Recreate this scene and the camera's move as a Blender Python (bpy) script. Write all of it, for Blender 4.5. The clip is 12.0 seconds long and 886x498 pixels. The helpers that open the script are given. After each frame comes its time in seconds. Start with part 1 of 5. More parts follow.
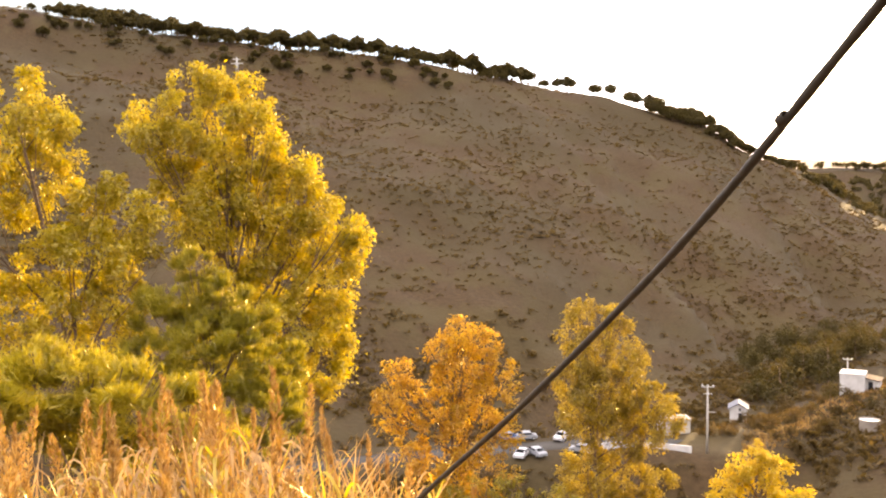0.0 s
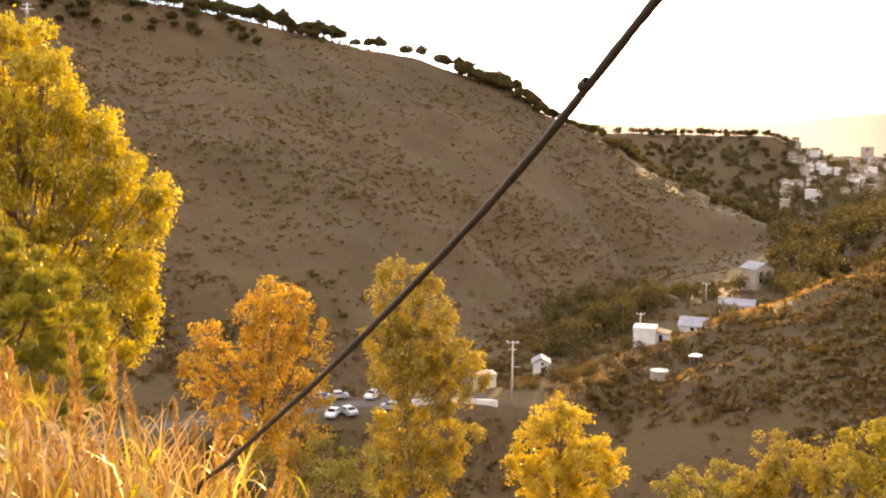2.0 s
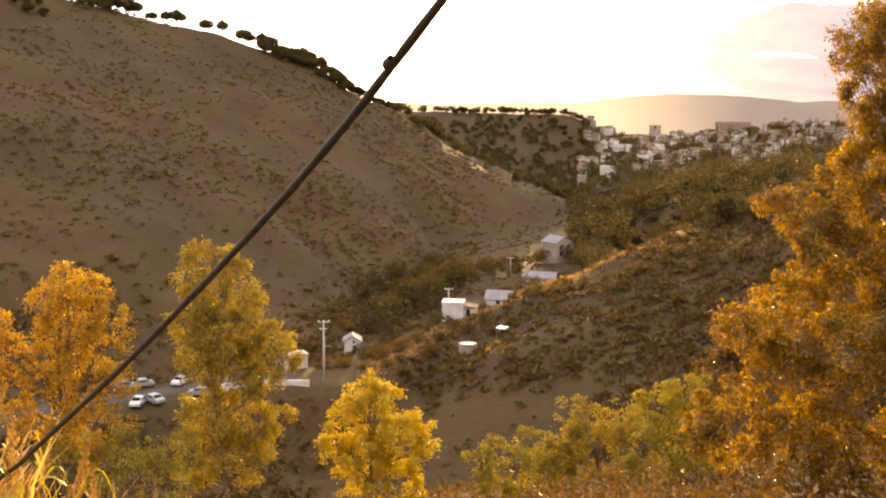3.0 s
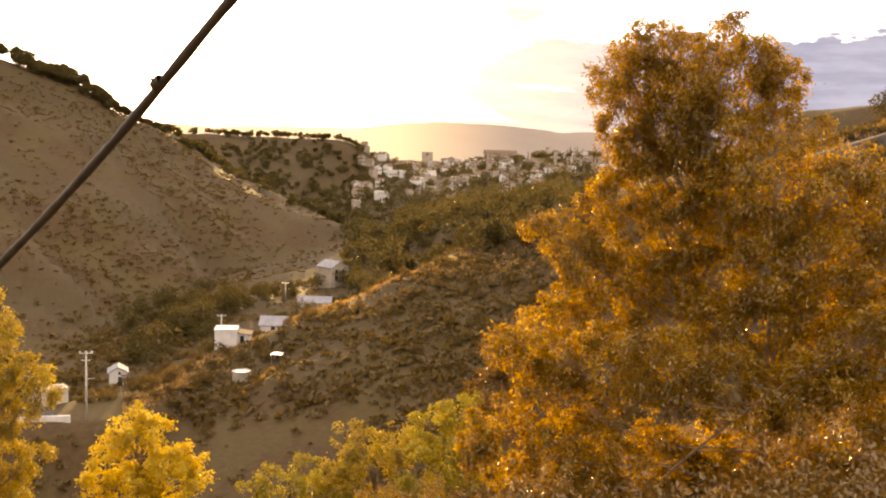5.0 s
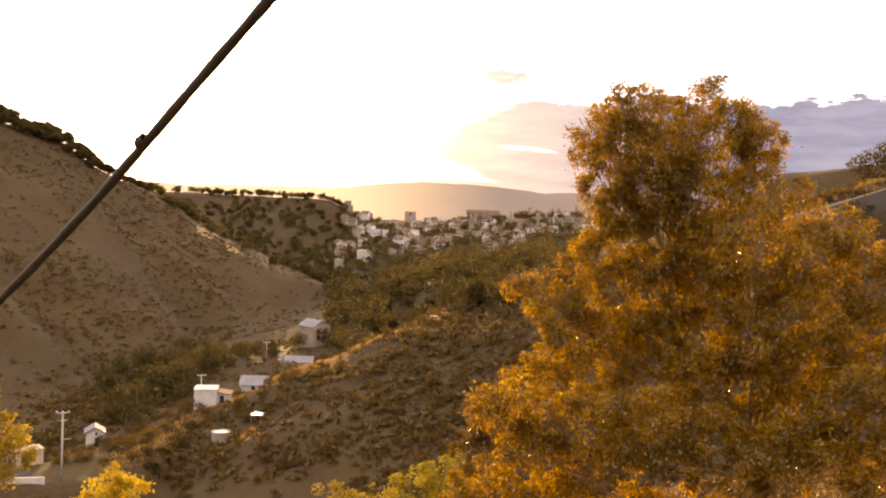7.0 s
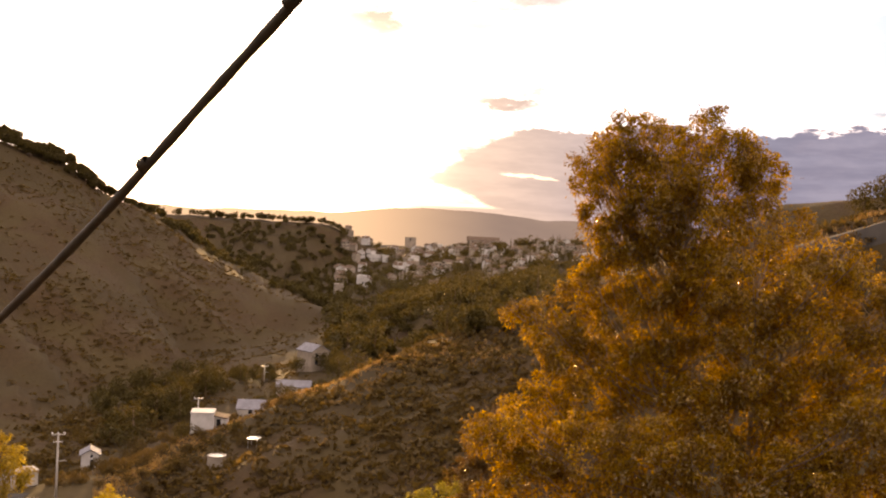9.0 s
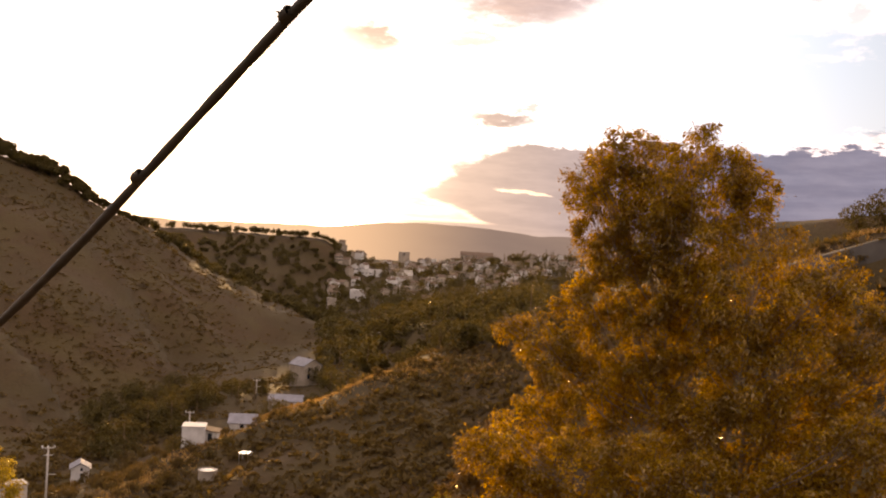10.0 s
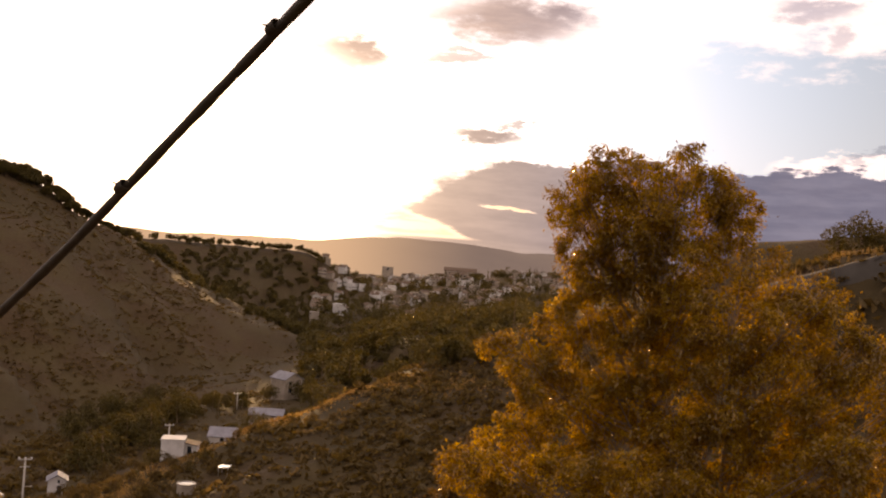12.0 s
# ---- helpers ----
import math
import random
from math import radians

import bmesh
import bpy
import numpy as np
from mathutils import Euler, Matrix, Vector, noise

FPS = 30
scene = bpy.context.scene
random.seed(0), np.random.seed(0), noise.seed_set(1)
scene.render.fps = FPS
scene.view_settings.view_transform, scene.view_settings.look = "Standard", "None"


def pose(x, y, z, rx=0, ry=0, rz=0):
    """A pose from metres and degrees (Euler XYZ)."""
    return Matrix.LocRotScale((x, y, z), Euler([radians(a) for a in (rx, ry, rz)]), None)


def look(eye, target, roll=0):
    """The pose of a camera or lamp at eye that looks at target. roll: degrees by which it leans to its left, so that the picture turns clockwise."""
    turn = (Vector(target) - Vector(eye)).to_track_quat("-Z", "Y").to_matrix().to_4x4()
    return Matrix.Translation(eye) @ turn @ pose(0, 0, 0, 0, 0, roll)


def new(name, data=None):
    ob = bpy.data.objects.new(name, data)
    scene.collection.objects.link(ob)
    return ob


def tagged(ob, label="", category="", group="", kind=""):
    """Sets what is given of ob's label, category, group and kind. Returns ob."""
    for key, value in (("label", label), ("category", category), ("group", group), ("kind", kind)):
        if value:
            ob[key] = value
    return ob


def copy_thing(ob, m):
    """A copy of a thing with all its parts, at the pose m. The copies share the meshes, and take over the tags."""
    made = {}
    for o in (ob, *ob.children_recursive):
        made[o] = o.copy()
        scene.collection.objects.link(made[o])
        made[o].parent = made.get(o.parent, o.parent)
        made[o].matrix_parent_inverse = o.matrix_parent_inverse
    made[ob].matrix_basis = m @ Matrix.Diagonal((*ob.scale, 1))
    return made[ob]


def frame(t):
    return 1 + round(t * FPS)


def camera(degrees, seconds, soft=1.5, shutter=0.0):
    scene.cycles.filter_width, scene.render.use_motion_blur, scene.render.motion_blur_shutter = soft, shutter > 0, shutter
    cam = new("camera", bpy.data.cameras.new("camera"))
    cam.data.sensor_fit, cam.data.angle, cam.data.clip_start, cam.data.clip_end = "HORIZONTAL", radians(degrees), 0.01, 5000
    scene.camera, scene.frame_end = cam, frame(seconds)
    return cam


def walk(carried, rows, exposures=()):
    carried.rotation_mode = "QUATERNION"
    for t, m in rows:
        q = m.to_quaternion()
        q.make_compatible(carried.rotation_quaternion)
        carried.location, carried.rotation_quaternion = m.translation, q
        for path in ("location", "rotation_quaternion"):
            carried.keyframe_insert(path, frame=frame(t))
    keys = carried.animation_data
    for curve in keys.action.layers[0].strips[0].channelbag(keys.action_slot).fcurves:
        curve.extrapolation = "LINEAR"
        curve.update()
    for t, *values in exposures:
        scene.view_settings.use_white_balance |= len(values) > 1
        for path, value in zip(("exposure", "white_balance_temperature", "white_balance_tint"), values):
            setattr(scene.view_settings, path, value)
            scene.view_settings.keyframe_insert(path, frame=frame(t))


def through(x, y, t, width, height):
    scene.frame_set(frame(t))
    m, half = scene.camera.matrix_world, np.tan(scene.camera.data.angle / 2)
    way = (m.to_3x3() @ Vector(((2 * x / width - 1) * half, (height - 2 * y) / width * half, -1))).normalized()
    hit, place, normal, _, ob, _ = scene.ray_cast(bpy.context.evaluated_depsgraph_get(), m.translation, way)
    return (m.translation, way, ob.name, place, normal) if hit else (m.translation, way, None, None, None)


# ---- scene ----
# ---- the camera ----
cam = camera(48.26, 12.0, soft=2.1)
PATH = [
    (0, pose(0.000, 0, 0, 85.88, 0.63, 2.97)),
    (0.5, pose(0.000, 0, 0, 85.67, -0.58, 1.79)),
    (1, pose(0.000, 0, 0, 84.74, -0.21, 0.32)),
    (1.5, pose(0.000, 0, 0, 84.25, -0.03, -2.45)),
    (2, pose(0.000, 0, 0, 83.55, -0.40, -7.88)),
    (2.5, pose(0.000, 0, 0, 82.72, -0.39, -13.60)),
    (3, pose(0.000, 0, 0, 82.39, -0.50, -18.98)),
    (3.5, pose(0.000, 0, 0, 82.40, -1.14, -22.75)),
    (3.7, pose(0.000, 0, 0, 82.46, -1.13, -24.52)),
    (5.3, pose(0.000, 0, 0, 84.28, -1.72, -32.24)),
    (5.5, pose(0.000, 0, 0, 84.58, -1.77, -32.08)),
    (6, pose(0.000, 0, 0, 85.97, -1.96, -32.18)),
    (6.5, pose(0.000, 0, 0, 86.98, -2.22, -32.79)),
    (7, pose(0.000, 0, 0, 87.54, -2.00, -32.88)),
    (7.2, pose(0.000, 0, 0, 87.68, -2.01, -33.29)),
    (9, pose(0.000, 0, 0, 89.05, -2.81, -32.86)),
    (9.5, pose(0.000, 0, 0, 89.50, -3.29, -32.83)),
    (10, pose(0.000, 0, 0, 89.94, -3.23, -33.23)),
    (10.5, pose(0.000, 0, 0, 90.27, -3.97, -33.21)),
    (11, pose(0.000, 0, 0, 90.41, -4.55, -33.30)),
    (11.5, pose(0.000, 0, 0, 90.62, -4.49, -33.74)),
    (12, pose(0.000, 0, 0, 90.89, -4.05, -34.17)),
]
EXPOSURES = [
    (0.0, 1.65, 8200, 11), (1.5, 1.58, 8200, 11), (2.5, 1.2, 9000, 13), (3.0, 1.05, 9400, 14), (3.5, 1.05, 9800, 15), (5.5, 1.25, 11000, 12),
    (6.5, 1.05, 10700, 17), (9.0, 0.5, 10400, 21), (10.5, 0.15, 10200, 22), (12.0, -0.1, 10000, 22),
]
walk(cam, PATH, EXPOSURES)

# ---- sky, sun ----
SUN_AZ, SUN_EL = 23.0, 5.0


def toward(az, el):
    a, e = radians(az), radians(el)
    return Vector((math.sin(a) * math.cos(e), math.cos(a) * math.cos(e), math.sin(e)))


def place(az, el, d):
    """The point at compass angle az and height angle el whose level distance from the eye is d."""
    a = radians(az)
    return Vector((d * math.sin(a), d * math.cos(a), d * math.tan(radians(el))))


sun_data = bpy.data.lights.new("sun", "SUN")
sun_data.energy, sun_data.angle, sun_data.color = 4.8, radians(0.6), (1.0, 0.74, 0.40)
sun = new("sun", sun_data)
sun.matrix_world = look((0, 0, 60), Vector((0, 0, 60)) - toward(SUN_AZ, SUN_EL))


class Nodes:
    """A short way to write node trees."""

    def __init__(self, tree):
        self.tree = tree
        tree.nodes.clear()

    def add(self, kind, out=0, **values):
        node = self.tree.nodes.new(kind)
        for key, value in values.items():
            if key.startswith("i_"):
                self.put(node.inputs[int(key[2:])], value)
            elif key == "operation":
                node.operation = value
            elif key == "blend_type":
                node.blend_type = value
            elif key == "data_type":
                node.data_type = value
            elif key == "noise_dimensions":
                node.noise_dimensions = value
            elif key == "feature":
                node.feature = value
        return node.outputs[out]

    def put(self, socket, value):
        if isinstance(value, bpy.types.NodeSocket):
            self.tree.links.new(value, socket)
        else:
            socket.default_value = value

    def math(self, op, a, b=0.0, c=0.0):
        return self.add("ShaderNodeMath", operation=op, i_0=a, i_1=b, i_2=c)

    def step(self, x, lo, hi):
        node = self.tree.nodes.new("ShaderNodeMapRange")
        node.interpolation_type = "SMOOTHSTEP"
        self.put(node.inputs[0], x), self.put(node.inputs[1], lo), self.put(node.inputs[2], hi)
        return node.outputs[0]

    def mix(self, fac, a, b, mode="MIX"):
        node = self.tree.nodes.new("ShaderNodeMixRGB")
        node.blend_type = mode
        self.put(node.inputs[0], fac), self.put(node.inputs[1], a), self.put(node.inputs[2], b)
        return node.outputs[0]

    def noise(self, vector, scale, detail=4.0, rough=0.55):
        node = self.tree.nodes.new("ShaderNodeTexNoise")
        if vector is not None:
            self.put(node.inputs["Vector"], vector)
        self.put(node.inputs["Scale"], scale), self.put(node.inputs["Detail"], detail), self.put(node.inputs["Roughness"], rough)
        return node.outputs["Fac"]


def make_sky():
    world = bpy.data.worlds.new("sky")
    scene.world = world
    world.use_nodes = True
    n = Nodes(world.node_tree)
    t = world.node_tree
    sky = t.nodes.new("ShaderNodeTexSky")
    sky.sky_type, sky.sun_disc = "NISHITA", False
    sky.sun_elevation, sky.sun_rotation = radians(SUN_EL), radians(SUN_AZ)
    sky.air_density, sky.dust_density, sky.ozone_density = 1.0, 1.5, 1.0
    blue = n.mix(1.0, sky.outputs[0], (SKY_GAIN, SKY_GAIN, SKY_GAIN, 1), "MULTIPLY")
    way = t.nodes.new("ShaderNodeTexCoord").outputs["Generated"]
    sep = t.nodes.new("ShaderNodeSeparateXYZ")
    n.put(sep.inputs[0], way)
    x, y, z = sep.outputs
    az = n.math("MULTIPLY", n.math("ARCTAN2", x, y), 57.2958)
    el = n.math("MULTIPLY", n.math("ARCSINE", z), 57.2958)
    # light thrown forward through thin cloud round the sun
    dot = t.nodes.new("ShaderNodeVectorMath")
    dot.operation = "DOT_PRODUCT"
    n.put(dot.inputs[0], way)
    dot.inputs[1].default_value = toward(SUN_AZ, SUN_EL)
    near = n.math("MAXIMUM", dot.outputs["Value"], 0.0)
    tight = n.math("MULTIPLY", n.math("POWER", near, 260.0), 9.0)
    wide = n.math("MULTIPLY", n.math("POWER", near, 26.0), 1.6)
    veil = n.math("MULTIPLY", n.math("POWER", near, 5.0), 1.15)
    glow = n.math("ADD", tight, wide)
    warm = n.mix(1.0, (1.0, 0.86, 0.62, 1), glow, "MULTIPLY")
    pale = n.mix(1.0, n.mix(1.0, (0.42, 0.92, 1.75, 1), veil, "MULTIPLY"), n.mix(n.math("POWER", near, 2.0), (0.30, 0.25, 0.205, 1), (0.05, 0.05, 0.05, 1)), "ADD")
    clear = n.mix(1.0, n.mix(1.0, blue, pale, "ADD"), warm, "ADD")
    # noise that tears the clouds: long billows, small billows, flat streaks
    comb = t.nodes.new("ShaderNodeCombineXYZ")
    n.put(comb.inputs[0], n.math("MULTIPLY", az, 0.16)), n.put(comb.inputs[1], n.math("MULTIPLY", el, 0.42))
    flatc = t.nodes.new("ShaderNodeCombineXYZ")
    n.put(flatc.inputs[0], n.math("MULTIPLY", az, 0.12)), n.put(flatc.inputs[1], n.math("MULTIPLY", el, 0.7))
    ragged = n.math("SUBTRACT", n.noise(comb.outputs[0], 1.6, 7.0, 0.62), 0.5)
    fine = n.noise(comb.outputs[0], 3.6, 6.0, 0.6)
    billow = n.math("SUBTRACT", fine, 0.5)
    streak = n.noise(flatc.outputs[0], 2.2, 5.0, 0.6)
    # thin sunlit cloud high up, and heads of bright cumulus over the bank
    lit = n.step(n.math("ADD", el, n.math("MULTIPLY", ragged, 9.0)), 11.6, 13.6)
    heads_top = n.math("ADD", n.math("ADD", 6.9, n.math("MULTIPLY", n.math("SUBTRACT", az, 52.0), 0.14)), n.math("MULTIPLY", billow, 2.6))
    heads = n.math("MULTIPLY", n.step(n.math("SUBTRACT", heads_top, el), 0.0, 0.3), n.step(n.math("ADD", az, n.math("MULTIPLY", ragged, 6.0)), 51.0, 53.5))
    clear = n.mix(n.math("MULTIPLY", n.math("MAXIMUM", lit, heads), 0.85), clear, n.mix(fine, (0.95, 1.05, 1.40, 1), (1.6, 1.55, 1.75, 1)))
    # the long bank over the horizon: its top climbs away from the sun, then runs level
    top = n.math("MINIMUM", n.math("ADD", 3.5, n.math("MULTIPLY", n.math("SUBTRACT", az, 29.0), 0.42)), 6.45)
    top = n.math("ADD", top, n.math("ADD", n.math("MULTIPLY", ragged, 2.2), n.math("MULTIPLY", billow, 1.9)))
    bank = n.math("MULTIPLY", n.step(n.math("SUBTRACT", top, el), 0.0, n.math("ADD", 0.25, n.math("MULTIPLY", n.math("SUBTRACT", 1.0, n.step(az, 31.0, 40.0)), 1.6))), n.step(n.math("ADD", az, n.math("MULTIPLY", streak, 5.0)), 26.0, 34.0))
    # the glowing break low in the bank, and a slit
    roof = n.math("SUBTRACT", 3.35, n.math("MULTIPLY", n.math("ABSOLUTE", n.math("SUBTRACT", az, 31.2)), 0.33))
    roof = n.math("ADD", roof, n.math("MULTIPLY", n.math("SUBTRACT", streak, 0.5), 1.2))
    gap = n.math("MULTIPLY", n.step(n.math("SUBTRACT", roof, el), 0.0, 0.45), n.step(el, 1.45, 1.75))
    gap = n.math("MULTIPLY", gap, n.math("SUBTRACT", 1.0, n.math("MULTIPLY", n.step(streak, 0.5, 0.62), 0.45)))
    sa = n.math("DIVIDE", n.math("SUBTRACT", az, 37.7), 1.7)
    se = n.math("DIVIDE", n.math("ADD", n.math("SUBTRACT", el, 3.5), n.math("ADD", n.math("MULTIPLY", n.math("SUBTRACT", az, 37.7), 0.1), n.math("MULTIPLY", billow, 1.1))), 0.13)
    slit = n.step(n.math("SUBTRACT", 1.2, n.math("ADD", n.math("MULTIPLY", sa, sa), n.math("MULTIPLY", se, se))), 0.0, 1.0)
    gap = n.math("MAXIMUM", gap, n.math("MULTIPLY", slit, 0.9))
    cloud = n.math("MULTIPLY", bank, n.math("SUBTRACT", 1.0, gap))
    for ca, ce, wa, we, thick in PUFFS:
        da = n.math("DIVIDE", n.math("SUBTRACT", n.math("ADD", az, n.math("ADD", n.math("MULTIPLY", ragged, 5.0), n.math("MULTIPLY", billow, 4.5))), ca), wa)
        de = n.math("DIVIDE", n.math("SUBTRACT", n.math("ADD", el, n.math("ADD", n.math("MULTIPLY", ragged, 1.8), n.math("MULTIPLY", billow, 2.2))), ce), we)
        r = n.math("ADD", n.math("MULTIPLY", da, da), n.math("MULTIPLY", de, de))
        cloud = n.math("MAXIMUM", cloud, n.math("MULTIPLY", n.step(n.math("SUBTRACT", 1.5, r), 0.0, 1.4), thick))
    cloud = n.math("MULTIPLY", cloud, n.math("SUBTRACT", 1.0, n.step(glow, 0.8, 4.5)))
    shade = n.mix(fine, (0.115, 0.150, 0.300, 1), (0.18, 0.22, 0.39, 1))
    shade = n.mix(n.math("SUBTRACT", 1.0, n.step(az, 32.0, 50.0)), shade, n.mix(fine, (0.25, 0.235, 0.30, 1), (0.36, 0.33, 0.39, 1)))
    shade = n.mix(1.0, shade, n.mix(n.step(streak, 0.36, 0.66), (0.88, 0.88, 0.90, 1), (1.16, 1.14, 1.10, 1)), "MULTIPLY")
    shade = n.mix(1.0, shade, n.mix(n.step(el, 8.5, 11.5), (1, 1, 1, 1), (1.5, 1.45, 1.4, 1)), "MULTIPLY")
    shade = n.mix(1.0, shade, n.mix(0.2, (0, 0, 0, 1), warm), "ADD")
    both = n.mix(n.math("MULTIPLY", cloud, 0.96), clear, shade)
    both = n.mix(n.math("MULTIPLY", n.math("MULTIPLY", gap, bank), 0.75), both, (1.15, 0.78, 0.36, 1))
    # the hazy foot of the sky
    foot = n.math("SUBTRACT", 1.0, n.step(el, -0.5, 2.0))
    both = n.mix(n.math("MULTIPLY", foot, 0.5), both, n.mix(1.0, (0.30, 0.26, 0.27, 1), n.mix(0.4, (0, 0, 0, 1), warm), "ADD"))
    back = t.nodes.new("ShaderNodeBackground")
    n.put(back.inputs[0], both)
    back.inputs[1].default_value = 1.0
    out = t.nodes.new("ShaderNodeOutputWorld")
    t.links.new(back.outputs[0], out.inputs[0])


SKY_GAIN = 0.045
# cloud puffs: compass angle, height angle, half width, half height, thickness
PUFFS = ((36.2, 7.6, 2.5, 0.5, 1.0), (38.0, 8.3, 0.8, 0.2, 0.8), (27.7, 11.6, 3.0, 1.0, 1.2), (37.3, 14.2, 4.3, 1.35, 1.0), (34.3, 11.9, 2.2, 0.35, 0.8), (55.4, 13.6, 1.0, 0.7, 0.45), (53.8, 15.0, 2.2, 0.7, 0.6), (57.0, 7.3, 1.0, 0.25, 0.4))
make_sky()


# ---- materials ----
def material(name):
    m = bpy.data.materials.new(name)
    m.use_nodes = True
    return m, Nodes(m.node_tree)


def finish(n, shader):
    out = n.tree.nodes.new("ShaderNodeOutputMaterial")
    n.tree.links.new(shader, out.inputs[0])


def principled(n, color, rough, metal=0.0, height=None, strength=0.3, distance=0.05, spec=0.4):
    p = n.tree.nodes.new("ShaderNodeBsdfPrincipled")
    n.put(p.inputs["Base Color"], color), n.put(p.inputs["Roughness"], rough), n.put(p.inputs["Metallic"], metal)
    n.put(p.inputs["Specular IOR Level"], spec)
    if height is not None:
        b = n.tree.nodes.new("ShaderNodeBump")
        b.inputs["Strength"].default_value, b.inputs["Distance"].default_value = strength, distance
        n.put(b.inputs["Height"], height)
        n.tree.links.new(b.outputs[0], p.inputs["Normal"])
    return p.outputs[0]


def coords(n):
    return n.tree.nodes.new("ShaderNodeTexCoord").outputs["Object"]


def worldly(n):
    return n.tree.nodes.new("ShaderNodeNewGeometry").outputs["Position"]


def rgba(c):
    return (*c, 1.0)


def two_tone(name, dark, light, rough, scale, fine_scale, bump=0.3, distance=0.02, metal=0.0, spec=0.4, at_world=False):
    """A surface mottled at a coarse and at a fine scale."""
    m, n = material(name)
    v = worldly(n) if at_world else coords(n)
    coarse, fine = n.noise(v, scale, 4), n.noise(v, fine_scale, 5, 0.65)
    mixf = n.math("ADD", n.math("MULTIPLY", n.step(coarse, 0.3, 0.7), 0.6), n.math("MULTIPLY", fine, 0.4))
    color = n.mix(mixf, rgba(dark), rgba(light))
    finish(n, principled(n, color, n.math("ADD", rough - 0.08, n.math("MULTIPLY", fine, 0.16)), metal, fine, bump, distance, spec))
    return m


def foliage(name, dark, mid, light, through=0.5, gloss=0.06, rough=0.35):
    """Leaves: each its own tint, letting light through, with a waxy sheen."""
    m, n = material(name)
    pick = n.tree.nodes.new("ShaderNodeNewGeometry").outputs["Random Per Island"]
    ramp = n.tree.nodes.new("ShaderNodeValToRGB")
    ramp.color_ramp.elements[0].color, ramp.color_ramp.elements[1].color = rgba(dark), rgba(light)
    e = ramp.color_ramp.elements.new(0.5)
    e.color = rgba(mid)
    n.put(ramp.inputs[0], pick)
    drift = n.noise(worldly(n), 0.75, 3)
    color = n.mix(n.math("MULTIPLY", n.step(drift, 0.42, 0.62), 0.75), ramp.outputs[0], rgba(dark), "MIX")
    d = n.tree.nodes.new("ShaderNodeBsdfDiffuse")
    tr = n.tree.nodes.new("ShaderNodeBsdfTranslucent")
    n.put(d.inputs[0], color)
    n.put(tr.inputs[0], n.mix(1.0, color, (1.35, 1.22, 0.6, 1), "MULTIPLY"))
    mx = n.tree.nodes.new("ShaderNodeMixShader")
    mx.inputs[0].default_value = through
    n.tree.links.new(d.outputs[0], mx.inputs[1]), n.tree.links.new(tr.outputs[0], mx.inputs[2])
    g = n.tree.nodes.new("ShaderNodeBsdfGlossy")
    g.inputs["Roughness"].default_value = rough
    g.inputs[0].default_value = (1, 0.9, 0.66, 1)
    mg = n.tree.nodes.new("ShaderNodeMixShader")
    mg.inputs[0].default_value = gloss
    n.tree.links.new(mx.outputs[0], mg.inputs[1]), n.tree.links.new(g.outputs[0], mg.inputs[2])
    finish(n, mg.outputs[0])
    return m


LEAF_GOLD = foliage("golden_leaves", (0.255, 0.202, 0.008), (0.442, 0.355, 0.017), (0.595, 0.468, 0.039), 0.55)
LEAF_OLIVE = foliage("olive_leaves", (0.158, 0.130, 0.010), (0.258, 0.211, 0.018), (0.359, 0.287, 0.030), 0.5)
LEAF_ORANGE = foliage("orange_leaves", (0.297, 0.152, 0.009), (0.490, 0.287, 0.018), (0.579, 0.393, 0.037), 0.5)
LEAF_AMBER = foliage("amber_leaves", (0.171, 0.119, 0.012), (0.295, 0.213, 0.018), (0.437, 0.332, 0.036), 0.5)
LEAF_YELLOW = foliage("yellow_leaves", (0.328, 0.231, 0.012), (0.467, 0.343, 0.021), (0.558, 0.438, 0.048), 0.55)
LEAF_BROWN = foliage("bronze_leaves", (0.109, 0.057, 0.005), (0.271, 0.152, 0.007), (0.498, 0.304, 0.016), 0.66, 0.06, 0.17)
LEAF_RUSSET = foliage("russet_leaves", (0.073, 0.034, 0.006), (0.118, 0.059, 0.010), (0.165, 0.097, 0.018), 0.45)
NEEDLES = foliage("feathery_needles", (0.211, 0.182, 0.016), (0.294, 0.260, 0.027), (0.364, 0.321, 0.046), 0.6)
LEAF_DARK = foliage("dark_evergreen_leaves", (0.040, 0.031, 0.009), (0.066, 0.050, 0.013), (0.100, 0.071, 0.020), 0.4, 0.03)
SCRUB = foliage("dry_scrub_leaves", (0.068, 0.044, 0.018), (0.103, 0.068, 0.028), (0.151, 0.100, 0.044), 0.5, 0.02)
STRAW = foliage("dry_straw", (0.211, 0.109, 0.035), (0.360, 0.213, 0.076), (0.471, 0.316, 0.141), 0.45, 0.05)
GREEN_BLADE = foliage("green_blades", (0.279, 0.235, 0.018), (0.381, 0.323, 0.032), (0.469, 0.392, 0.058), 0.6)
BARK = two_tone("brown_bark", (0.07, 0.045, 0.025), (0.20, 0.13, 0.075), 0.85, 2.0, 14.0, 0.7, 0.03)
BARK_PALE = two_tone("pale_smooth_bark", (0.11, 0.07, 0.04), (0.27, 0.19, 0.12), 0.7, 1.6, 9.0, 0.4, 0.02)
WHITEWASH = two_tone("whitewashed_wall", (0.40, 0.385, 0.37), (0.56, 0.55, 0.54), 0.9, 0.7, 6.0, 0.3, 0.02)
PLASTER = two_tone("cream_plaster", (0.22, 0.18, 0.14), (0.36, 0.31, 0.26), 0.9, 0.5, 5.0, 0.3, 0.02)
